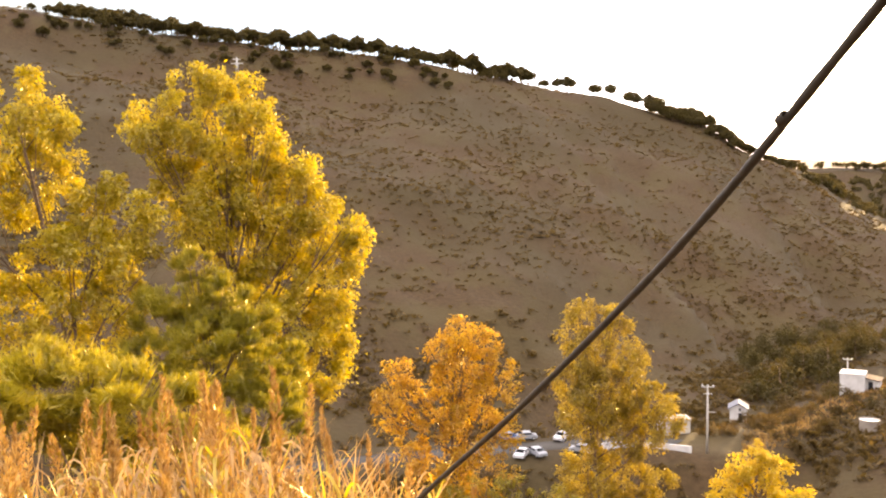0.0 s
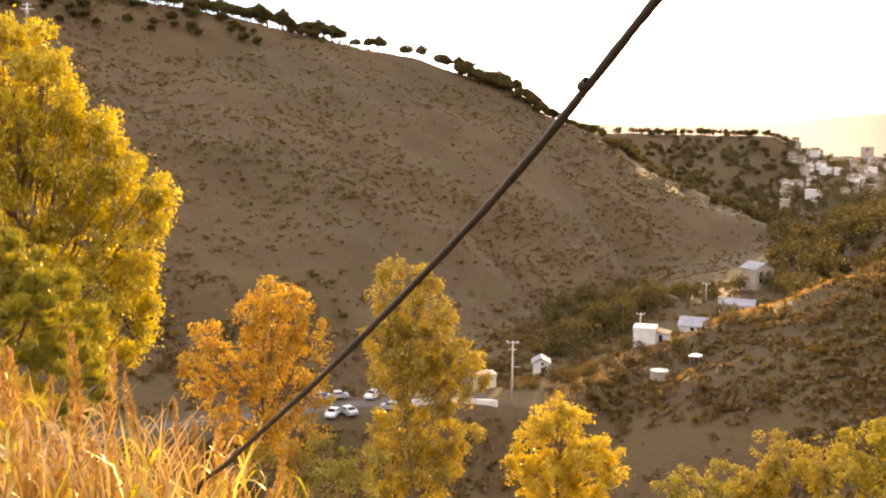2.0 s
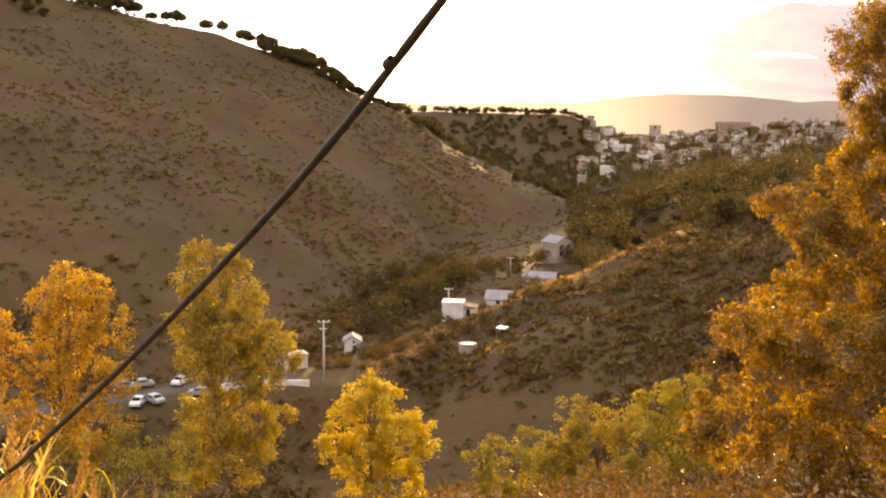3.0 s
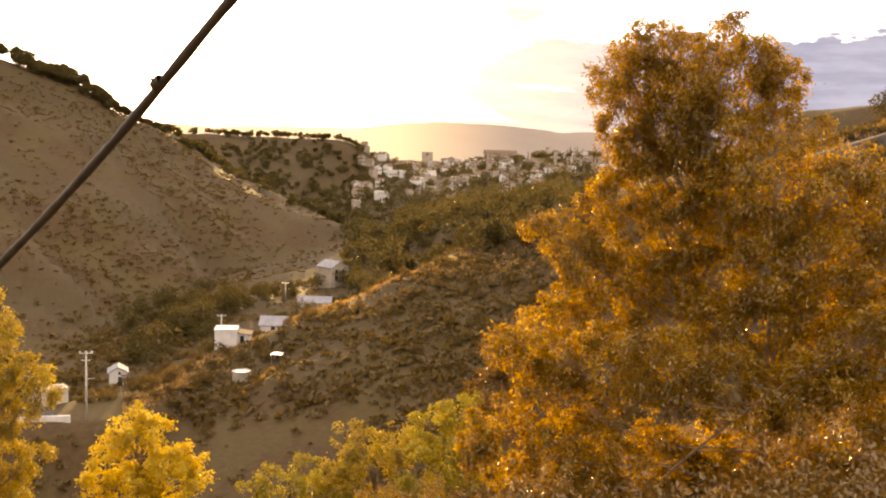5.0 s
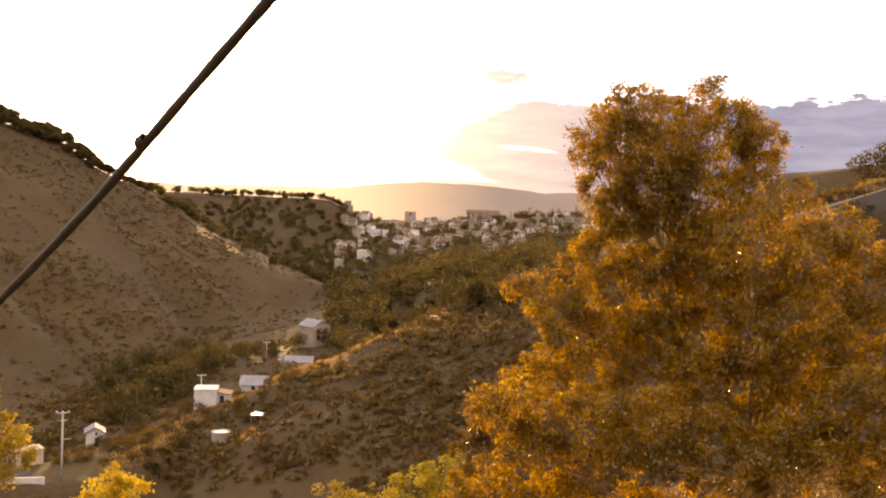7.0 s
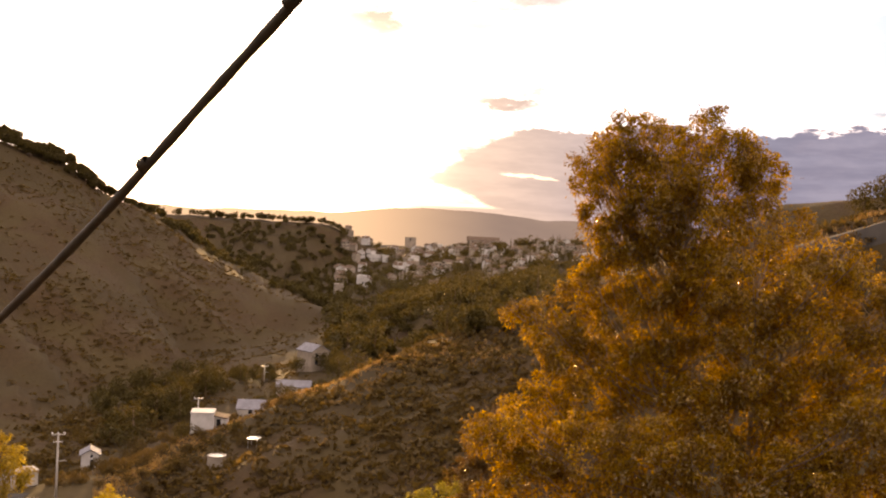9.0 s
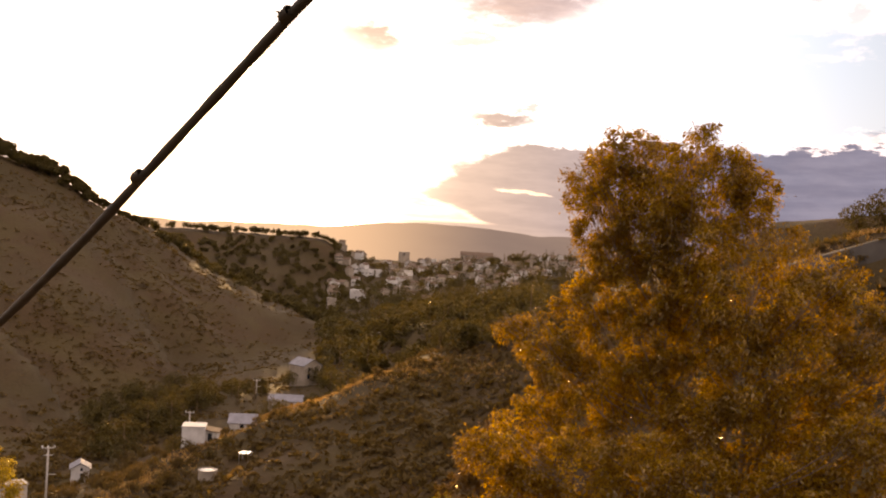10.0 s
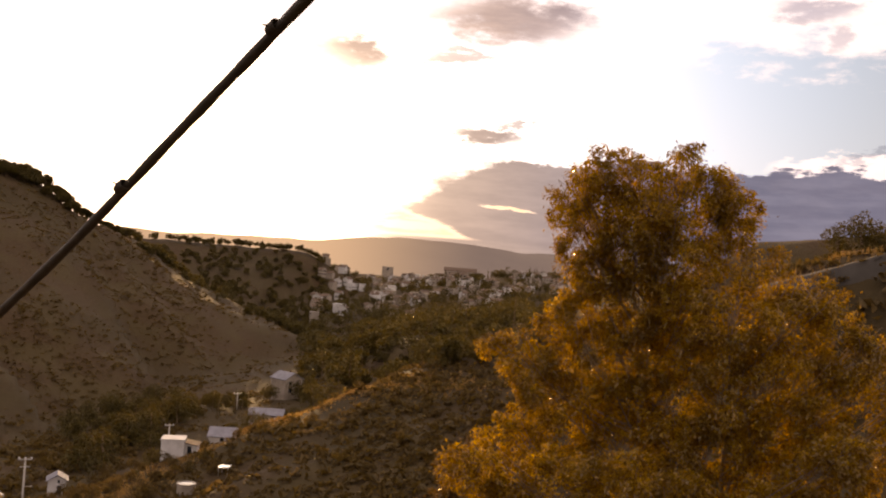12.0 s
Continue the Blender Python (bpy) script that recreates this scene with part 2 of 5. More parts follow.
TERRACOTTA = two_tone("terracotta_tiles", (0.085, 0.058, 0.042), (0.16, 0.112, 0.085), 0.9, 1.2, 9.0, 0.6, 0.04, spec=0.15)
GREY_ROOF = two_tone("grey_sheet_roof", (0.13, 0.13, 0.15), (0.22, 0.22, 0.25), 0.8, 0.8, 7.0, 0.2, 0.02)
DARK_HOLE = two_tone("dark_window_glass", (0.012, 0.014, 0.018), (0.03, 0.034, 0.04), 0.15, 1.0, 5.0, 0.05, 0.01, spec=0.6)
CONCRETE = two_tone("worn_concrete", (0.28, 0.26, 0.23), (0.46, 0.43, 0.39), 0.85, 0.6, 6.0, 0.4, 0.02)
STONE = two_tone("grey_masonry", (0.20, 0.17, 0.14), (0.36, 0.31, 0.26), 0.9, 0.4, 4.0, 0.5, 0.05)
TARMAC = two_tone("worn_tarmac", (0.040, 0.036, 0.033), (0.075, 0.068, 0.060), 0.95, 0.3, 12.0, 0.3, 0.01, spec=0.1)
DIRT = two_tone("pale_dirt", (0.24, 0.18, 0.12), (0.40, 0.31, 0.21), 0.95, 0.25, 5.0, 0.4, 0.03)
GALVANISED = two_tone("galvanised_metal", (0.35, 0.35, 0.35), (0.55, 0.55, 0.54), 0.4, 3.0, 30.0, 0.1, 0.005, metal=0.8)
CABLE = two_tone("weathered_black_cable", (0.02, 0.016, 0.012), (0.055, 0.042, 0.03), 0.6, 9.0, 60.0, 0.4, 0.004)
RUBBER = two_tone("black_rubber", (0.012, 0.012, 0.012), (0.03, 0.03, 0.03), 0.7, 4.0, 30.0, 0.2, 0.004)
WATER_SHEET = two_tone("still_water", (0.02, 0.025, 0.03), (0.03, 0.035, 0.04), 0.10, 0.8, 3.0, 0.05, 0.01, spec=0.7)
BRIGHT_SHEET = two_tone("polished_metal_sheet", (0.75, 0.74, 0.72), (0.88, 0.87, 0.85), 0.22, 0.8, 6.0, 0.1, 0.01, metal=0.9)
PAINTS = [two_tone(f"{k}_car_paint", a, b, 0.3, 0.5, 8.0, 0.02, 0.002, spec=0.6) for k, a, b in (
    ("white", (0.40, 0.40, 0.42), (0.48, 0.48, 0.50)), ("silver", (0.20, 0.21, 0.23), (0.28, 0.29, 0.31)), ("blue", (0.05, 0.09, 0.2), (0.08, 0.13, 0.27)))]


def ground_material():
    """Dry hillside: brown earth, straw grass and darker growth in drifts."""
    m, n = material("dry_hillside")
    v = worldly(n)
    big, mid, small = n.noise(v, 0.012, 5, 0.6), n.noise(v, 0.07, 5, 0.6), n.noise(v, 0.9, 6, 0.65)
    earth = n.mix(n.step(small, 0.35, 0.65), (0.041, 0.025, 0.012, 1), (0.062, 0.038, 0.018, 1))
    grass = n.mix(small, (0.045, 0.032, 0.014, 1), (0.069, 0.048, 0.020, 1))
    color = n.mix(n.step(mid, 0.42, 0.62), earth, grass)
    color = n.mix(n.math("MULTIPLY", n.step(big, 0.4, 0.62), 0.75), color, n.mix(small, (0.032, 0.024, 0.011, 1), (0.053, 0.038, 0.018, 1)))
    finish(n, principled(n, color, 0.95, 0.0, n.math("ADD", small, n.math("MULTIPLY", mid, 2.0)), 0.6, 0.4, 0.15))
    return m


GROUND = ground_material()


# ---- mesh helpers ----
def mesh_from(name, verts, faces_by_size, mat):
    """A mesh from arrays: verts (n,3) and a list of (m,k) index arrays."""
    me = bpy.data.meshes.new(name)
    verts = np.asarray(verts, dtype=np.float32)
    faces = [np.asarray(f, dtype=np.int32) for f in faces_by_size if len(f)]
    loops = np.concatenate([f.ravel() for f in faces])
    sizes = np.concatenate([np.full(len(f), f.shape[1], dtype=np.int32) for f in faces])
    me.vertices.add(len(verts)), me.loops.add(len(loops)), me.polygons.add(len(sizes))
    me.vertices.foreach_set("co", verts.ravel())
    me.loops.foreach_set("vertex_index", loops)
    me.polygons.foreach_set("loop_start", np.concatenate([[0], np.cumsum(sizes)[:-1]]).astype(np.int32))
    me.update(calc_edges=True)
    if mat:
        me.materials.append(mat)
    return me


def smooth(me):
    me.polygons.foreach_set("use_smooth", np.ones(len(me.polygons), dtype=bool))
    return me


def child(name, me, parent, label=""):
    ob = new(name, me)
    ob.parent = parent
    return tagged(ob, label)


def part(name, bm, mat, parent, label=""):
    me = bpy.data.meshes.new(name)
    bm.to_mesh(me)
    bm.free()
    me.materials.append(mat)
    return child(name, me, parent, label)


def box(bm, lo, hi, bevel=0.0):
    """A box between two corners, its edges eased."""
    made = bmesh.ops.create_cube(bm, size=1.0)["verts"]
    lo, hi = Vector(lo), Vector(hi)
    for v in made:
        v.co = Vector([lo[i] + (v.co[i] + 0.5) * (hi[i] - lo[i]) for i in range(3)])
    if bevel:
        edges = list({e for v in made for e in v.link_edges})
        bmesh.ops.bevel(bm, geom=edges, offset=bevel, segments=2, affect="EDGES", profile=0.7)
    return bm


def boxed(lo, hi, bevel=0.0):
    return box(bmesh.new(), lo, hi, bevel)


def tube(points, radii, sides=8):
    """Verts and quads of a tapering tube along points."""
    pts = [Vector(p) for p in points]
    verts, faces = [], []
    side = None
    for i, p in enumerate(pts):
        along = (pts[min(i + 1, len(pts) - 1)] - pts[max(i - 1, 0)]).normalized()
        ref = side if side is not None else (Vector((1, 0, 0)) if abs(along.x) < 0.8 else Vector((0, 1, 0)))
        up = along.cross(ref).normalized()
        side = up.cross(along).normalized()
        for k in range(sides):
            a = 2 * math.pi * k / sides
            verts.append(p + (side * math.cos(a) + up * math.sin(a)) * radii[i])
    for i in range(len(pts) - 1):
        for k in range(sides):
            faces.append((i * sides + k, i * sides + (k + 1) % sides, (i + 1) * sides + (k + 1) % sides, (i + 1) * sides + k))
    return verts, faces


def tube_mesh(name, points, radii, mat, sides=8):
    v, f = tube(points, radii, sides)
    caps = [tuple(reversed(range(sides))), tuple(range(len(v) - sides, len(v)))]
    return smooth(mesh_from(name, [tuple(p) for p in v], [f, caps], mat))


def thing(name, at, label, category, group="", kind=""):
    ob = new(name)
    ob.empty_display_size = 0.3
    ob.location = at
    return tagged(ob, label, category, group, kind)


def leaf_mesh(name, centers, ways, lengths, widths, rng, mat, fold=0.25):
    """Leaves: each a folded, pointed blade of two quads' worth of surface."""
    c, w = np.asarray(centers), np.asarray(ways)
    w = w / np.linalg.norm(w, axis=1, keepdims=True)
    side = np.cross(w, rng.normal(size=w.shape))
    side /= np.linalg.norm(side, axis=1, keepdims=True) + 1e-9
    up = np.cross(side, w)
    L, W = np.asarray(lengths)[:, None], np.asarray(widths)[:, None]
    base, tip = c - w * L * 0.5, c + w * L * 0.5 - up * L * 0.12
    left, right = c + side * W * 0.5 + up * W * fold, c - side * W * 0.5 + up * W * fold
    verts = np.stack([base, left, tip, right], 1).reshape(-1, 3)
    i = np.arange(len(c), dtype=np.int32)[:, None] * 4
    return mesh_from(name, verts, [i + np.array([[0, 1, 2]]), i + np.array([[0, 2, 3]])], mat)


# ---- the lie of the land ----
def grid_noise(x, y, scale, seed):
    """Smooth value noise in -1..1."""
    x, y = np.asarray(x) / scale, np.asarray(y) / scale
    xi, yi = np.floor(x), np.floor(y)
    fx, fy = x - xi, y - yi
    fx, fy = fx * fx * (3 - 2 * fx), fy * fy * (3 - 2 * fy)

    def h(a, b):
        s = np.sin(a * 127.1 + b * 311.7 + seed * 74.7) * 43758.5453
        return (s - np.floor(s)) * 2 - 1

    return (h(xi, yi) * (1 - fx) + h(xi + 1, yi) * fx) * (1 - fy) + (h(xi, yi + 1) * (1 - fx) + h(xi + 1, yi + 1) * fx) * fy


# crests: (compass angle, distance, height) along each, and the fall of its flanks
RIDGES = (
    (((-75, 420, 94), (-45, 420, 80), (-28, 430, 70), (-18.5, 440, 62), (-12, 450, 57.5), (-7, 460, 56.5), (-2.4, 470, 51), (1.8, 480, 44.5), (4.5, 485, 40.5),
      (8.0, 490, 33.5), (10.0, 495, 28.5), (12.0, 500, 23), (13.4, 503, 14), (14.6, 508, 7), (16.5, 560, 1), (19.5, 640, -20)), 0.405, 5),
    (((13.5, 905, 5), (20, 905, 4.5), (24.6, 905, 3), (26.2, 900, 2), (28, 890, -12), (30.5, 870, -32)), 0.26, 8),
    (((13.2, 159, -43.8), (16, 173, -42.8), (18.4, 187, -43.2), (20.2, 200, -42.8), (22.4, 212, -42.4), (24.3, 220, -40.4), (26.2, 222, -38), (27.7, 216, -33), (30.5, 210, -28.6), (34.5, 200, -26),
      (38, 188, -21.8), (45, 170, -15), (55, 160, -7), (75, 140, 3)), 0.50, 3.5),
    (((31, 390, -31), (35, 360, -22), (39, 330, -17), (44, 310, -8), (49, 280, 5), (52, 262, 11.5), (54.6, 260, 13.6), (58.2, 258, 15.8), (70, 250, 26), (95, 240, 38)), 0.33, 0),
    (((53.4, 122, -2), (54.8, 120, 1.8), (58.4, 118, 4.4), (70, 112, 9), (95, 110, 16)), 0.95, 0),
    (((50.5, 152, -2), (53, 150, 1.5), (56, 150, 4.6), (60, 150, 7.2), (75, 145, 14), (95, 140, 22)), 0.8, 9),
    (((20, 1150, -20), (28, 1100, -22), (31, 1080, -17), (34, 1060, -17), (38, 1000, -8), (41.5, 960, -7), (50, 900, 0), (65, 800, 25)), 0.105, 0),
    (((-24, 150, -47.5), (-12, 158, -46.8), (-1, 163, -46), (3, 166, -45.9), (7, 168, -45.3), (11, 163, -43.9), (14.5, 178, -44.3), (18, 205, -46)), 0.42, 4),
)
ROAD = ((-22, 150), (-12, 158), (-6, 161), (-1, 163), (3, 166), (7, 168), (11, 163), (14.5, 178), (18, 205), (20.5, 235))
ROAD_Z = (-47.5, -46.6, -46.0, -45.8, -45.6, -45.0, -43.6, -43.4, -44.5, -47.0)


def to_lines(x, y, pts, values):
    """Distance to a line through pts, and the value carried along it at the nearest place."""
    best, val = np.full(np.shape(x), 1e9), np.zeros(np.shape(x))
    for (ax, ay), (bx, by), va, vb in zip(pts, pts[1:], values, values[1:]):
        dx, dy = bx - ax, by - ay
        t = np.clip(((x - ax) * dx + (y - ay) * dy) / (dx * dx + dy * dy), 0, 1)
        d = np.hypot(x - ax - t * dx, y - ay - t * dy)
        near = d < best
        best, val = np.where(near, d, best), np.where(near, va + (vb - va) * t, val)
    return best, val


def flat(az, d):
    return (d * math.sin(radians(az)), d * math.cos(radians(az)))


ROAD_PTS = [flat(*p) for p in ROAD]


def land(x, y):
    """Height of the ground."""
    x, y = np.asarray(x, dtype=float), np.asarray(y, dtype=float)
    d = np.hypot(x, y)
    s = x * math.sin(radians(-5)) + y * math.cos(radians(-5))
    z = np.interp(s, (-400, -60, -6, 1.6, 4.5, 11, 30, 48, 60, 80, 100, 120, 900, 6000), (90, 15, -1.3, -1.62, -3.8, -7.0, -14, -21, -28, -43, -55, -60, -60, -60))
    for crest, fall, shelf in RIDGES:
        pts, hs = [flat(a, r) for a, r, _ in crest], [h for _, _, h in crest]
        dist, h = to_lines(x, y, pts, hs)
        away = np.maximum(dist - shelf, 0)
        gully = (0.30 * (1 + grid_noise(x, y, 52, 3)) + 0.17 * (1 + grid_noise(x, y, 19, 5)) + 0.06 * grid_noise(x, y, 8, 7)) * np.minimum(away, 34)
        other = h - fall * (away + gully)
        k = 3.0 + 0.004 * d
        blend = np.clip(0.5 + 0.5 * (z - other) / k, 0, 1)
        z = other * (1 - blend) + z * blend + k * blend * (1 - blend) * 0.5
    lump = np.clip((d - 6) / 60, 0, 1)
    z = z + lump * (0.7 * grid_noise(x, y, 17, 1) + 0.35 * grid_noise(x, y, 6.5, 2)) + 0.08 * grid_noise(x, y, 1.7, 4) * np.clip((d - 2) / 8, 0, 1)
    dist, rz = to_lines(x, y, ROAD_PTS[:7], ROAD_Z[:7])
    w = np.clip((13 - dist) / 6.5, 0, 1)
    w = w * w * (3 - 2 * w)
    return z * (1 - w) + rz * w


def ground_at(az, d):
    x, y = flat(az, d)
    return float(land(np.array([x]), np.array([y]))[0])


def on_ground(az, d, sink=0.0):
    x, y = flat(az, d)
    return Vector((x, y, ground_at(az, d) - sink))


def make_ground():
    az = np.radians(np.concatenate([np.arange(-180, -34, 4.0), np.arange(-34, 64, 0.22), np.arange(64, 180, 4.0)]))
    r = np.concatenate([[0.0], np.geomspace(0.6, 4800, 400)])
    A, R = np.meshgrid(az, r, indexing="ij")
    X, Y = R * np.sin(A), R * np.cos(A)
    Z = land(X, Y)
    na, nr = A.shape
    verts = np.stack([X, Y, Z], -1).reshape(-1, 3)
    i = np.arange(na)[:, None] * nr + np.arange(nr - 1)[None, :]
    j = ((np.arange(na) + 1) % na)[:, None] * nr + np.arange(nr - 1)[None, :]
    quads = np.stack([i, i + 1, j + 1, j], -1).reshape(-1, 4)
    ob = new("ground", smooth(mesh_from("ground", verts, [quads], GROUND)))
    tagged(ob, "dry brown hillsides and valley with scrubby grass", "ground", kind="structure")


make_ground()


def make_far_hills():
    """The last range, pale with distance: its haze is painted as emission."""
    m, n = material("painted_haze_range")
    v = worldly(n)
    sep = n.tree.nodes.new("ShaderNodeSeparateXYZ")
    n.put(sep.inputs[0], v)
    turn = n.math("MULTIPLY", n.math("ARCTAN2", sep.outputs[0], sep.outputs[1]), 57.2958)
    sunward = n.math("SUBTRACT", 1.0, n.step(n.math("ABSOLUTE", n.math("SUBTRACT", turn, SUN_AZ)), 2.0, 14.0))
    # haze tones, warmed to a painted sun glow near SUN_AZ; emitted, not lit
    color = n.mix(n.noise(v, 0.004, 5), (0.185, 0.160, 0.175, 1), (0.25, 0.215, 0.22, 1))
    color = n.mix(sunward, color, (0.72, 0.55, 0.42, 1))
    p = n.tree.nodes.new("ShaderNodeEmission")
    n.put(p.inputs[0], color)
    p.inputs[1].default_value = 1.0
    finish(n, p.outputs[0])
    az = np.arange(-60, 110.1, 0.4)
    top = np.interp(az, (-60, 0, 14, 20, 26, 30, 33, 36, 38.5, 42, 50, 60, 110), (40, 50, 60, 62, 68, 104, 111, 102, 78, 72, 58, 50, 60)) + 5 * grid_noise(az, az * 0, 3.1, 8) + 2.5 * grid_noise(az, az * 0, 0.9, 9)
    rows = []
    for r, f in ((3900, 0.0), (4150, 0.45), (4350, 0.85), (4500, 1.0), (4700, 0.3)):
        a = np.radians(az)
        rows.append(np.stack([r * np.sin(a), r * np.cos(a), -62 + (top + 62) * f + 3 * f * grid_noise(az, az * 0 + r, 1.4, 6)], -1))
    V = np.stack(rows, 1)
    na, nr = V.shape[:2]
    i = np.arange(na - 1)[:, None] * nr + np.arange(nr - 1)[None, :]
    quads = np.stack([i, i + 1, i + nr + 1, i + nr], -1).reshape(-1, 4)
    tagged(new("backdrop", smooth(mesh_from("backdrop", V.reshape(-1, 3), [quads], m))), "distant mountain range on the horizon, haze painted into its glow", "mountains", kind="structure")


make_far_hills()


def make_road():
    pts, zs = ROAD_PTS[:7], ROAD_Z[:7]
    line = []
    for (a, b), za, zb in zip(zip(pts, pts[1:]), zs, zs[1:]):
        for k in range(8):
            t = k / 8
            line.append((a[0] + (b[0] - a[0]) * t, a[1] + (b[1] - a[1]) * t, za + (zb - za) * t))
    line = np.array(line)
    d = np.gradient(line[:, :2], axis=0)
    nrm = np.stack([-d[:, 1], d[:, 0]], -1) / np.linalg.norm(d, axis=1)[:, None]
    rows = []
    for off, dz in ((-2.7, -0.2), (-2.6, 0.05), (0, 0.09), (2.6, 0.05), (2.7, -0.2)):
        rows.append(np.column_stack([line[:, :2] + nrm * off, line[:, 2] + dz]))
    V = np.stack(rows, 1)
    i = np.arange(len(line) - 1)[:, None] * 5 + np.arange(4)[None, :]
    quads = np.stack([i, i + 5, i + 6, i + 1], -1).reshape(-1, 4)
    tagged(new("road", mesh_from("road", V.reshape(-1, 3), [quads], TARMAC)), "narrow worn tarmac road along the valley floor", "road", kind="structure")


make_road()


# ---- trees ----
def crown_leaves(lobes, rng, per_area, clump, droop, gap):
    """Places and ways of leaves, gathered in clumps over rounded lobes (centre, radius)."""
    centers, ways = [], []
    for c, r in lobes:
        count = max(10, int(per_area * r * r))
        n_clump = max(7, int(2.6 * (r / clump) ** 2 * gap))
        u = rng.normal(size=(n_clump, 3))
        u /= np.linalg.norm(u, axis=1, keepdims=True)
        rad = r * (0.45 + 0.6 * rng.random((n_clump, 1)) ** 0.5)
        heart = np.array(c) + u * rad * np.array([1, 1, 0.95])
        size = clump * (0.45 + 0.75 * rng.random((n_clump, 1)))
        # most clumps are full, some nearly bare
        weight = (0.25 + rng.random(n_clump)) * size[:, 0] ** 2
        pick = rng.choice(n_clump, count, p=weight / weight.sum())
        v = rng.normal(size=(count, 3))
        v /= np.linalg.norm(v, axis=1, keepdims=True)
        v[:, 2] = np.where(v[:, 2] < 0, v[:, 2] * (1.0 + 0.7 * droop), v[:, 2] * 0.75)
        stray = np.where(rng.random((count, 1)) < 0.06, 1.7, 1.0)
        centers.append(heart[pick] + v * size[pick] * rng.random((count, 1)) ** 0.42 * stray)
        w = v * 0.6 + u[pick] * 0.4 + rng.normal(size=(count, 3)) * 0.6
        w[:, 2] -= droop
        ways.append(w)
    return np.concatenate(centers), np.concatenate(ways)


def tree(name, label, base, lobes, leaf_mat, bark_mat, seed, leaf=(0.11, 0.05), per_area=2300, clump=0.45, droop=0.5, gap=1.0, trunk_r=0.16, trunks=1, bare=0.0, group="", category="tree"):
    """A tree at base=(az, distance): trunk, a limb to each lobe with twigs, and a crown of single leaves.
    lobes: (az, el, radius), in degrees."""
    rng = np.random.default_rng(seed)
    az0, d0 = base
    foot = on_ground(az0, d0, 0.3)
    root = thing(name, foot, label, category, group)
    k = math.radians(1) * d0
    balls = []
    for a, e, r in lobes:
        dd = d0 + (rng.random() - 0.5) * 1.6 * r * k
        p = place(a, e, dd)
        balls.append((np.array(p - foot), r * k))
    tops = sorted(balls, key=lambda b: -b[0][2])
    z_top = max(b[0][2] + 0.4 * b[1] for b in balls)
    for tnum in range(trunks):
        lead = tops[tnum][0]
        pts, rad = [], []
        for q in np.linspace(0, 1, 9):
            bend = np.array([0.22 * math.sin(3 * q + seed), 0.22 * math.cos(2.3 * q + seed * 1.7), 0]) * q * (1 - q) * 4
            way = np.array([lead[0] * q ** 1.4, lead[1] * q ** 1.4, lead[2] * q])
            pts.append(way + bend + np.array([tnum * 0.25 * (1 - q), 0, 0]))
            rad.append(trunk_r * (1 - 0.86 * q) * (1.25 if q == 0 else 1))
        child("trunk", tube_mesh("trunk", pts, rad, bark_mat, 9), root)
        if tnum == 0:
            spine = np.array(pts)
    twig_v, twig_f = [], []
    for c, r in balls:
        z0 = max(0.25 * z_top, c[2] - max(0.9 * r, 0.28 * c[2]))
        s = np.array([np.interp(z0, spine[:, 2], spine[:, i]) for i in range(3)])
        verts, faces = [], []

        def limb(a, b, r0, r1, sag, verts, faces):
            mid = (a + b) / 2 + np.array([rng.normal() * sag, rng.normal() * sag, -0.1 * np.linalg.norm(b - a)])
            q = np.linspace(0, 1, 6)[:, None]
            line = a * (1 - q) ** 2 + 2 * mid * q * (1 - q) + b * q ** 2
            v, f = tube([tuple(p) for p in line], np.linspace(r0, r1, 6), 5)
            o = len(verts)
            verts.extend(tuple(p) for p in v)
            faces.extend(tuple(i + o for i in g) for g in f)
            return line

        line = limb(s, c, trunk_r * 0.42, trunk_r * 0.14, 0.25, verts, faces)
        for t in range(int(7 + bare * 14)):
            a = line[rng.integers(2, 6)]
            u = rng.normal(size=3)
            u[2] = abs(u[2]) * 0.8 + 0.2
            b = c + u / np.linalg.norm(u) * r * (0.7 + 0.4 * rng.random())
            limb(a, b, trunk_r * 0.13, 0.008, 0.1, twig_v, twig_f)
        child("branch", smooth(mesh_from("branch", verts, [faces], bark_mat)), root)
    tagged(child("twig_work", smooth(mesh_from("twig_work", twig_v, [twig_f], bark_mat)), root), kind="stuff")
    pts, ways = crown_leaves(balls, rng, per_area, clump, droop, gap)
    n = len(pts)
    L = leaf[0] * (0.6 + 0.8 * rng.random(n))
    child("crown", leaf_mesh("crown", pts, ways, L, L * leaf[1] / leaf[0], rng, leaf_mat), root)
    return root


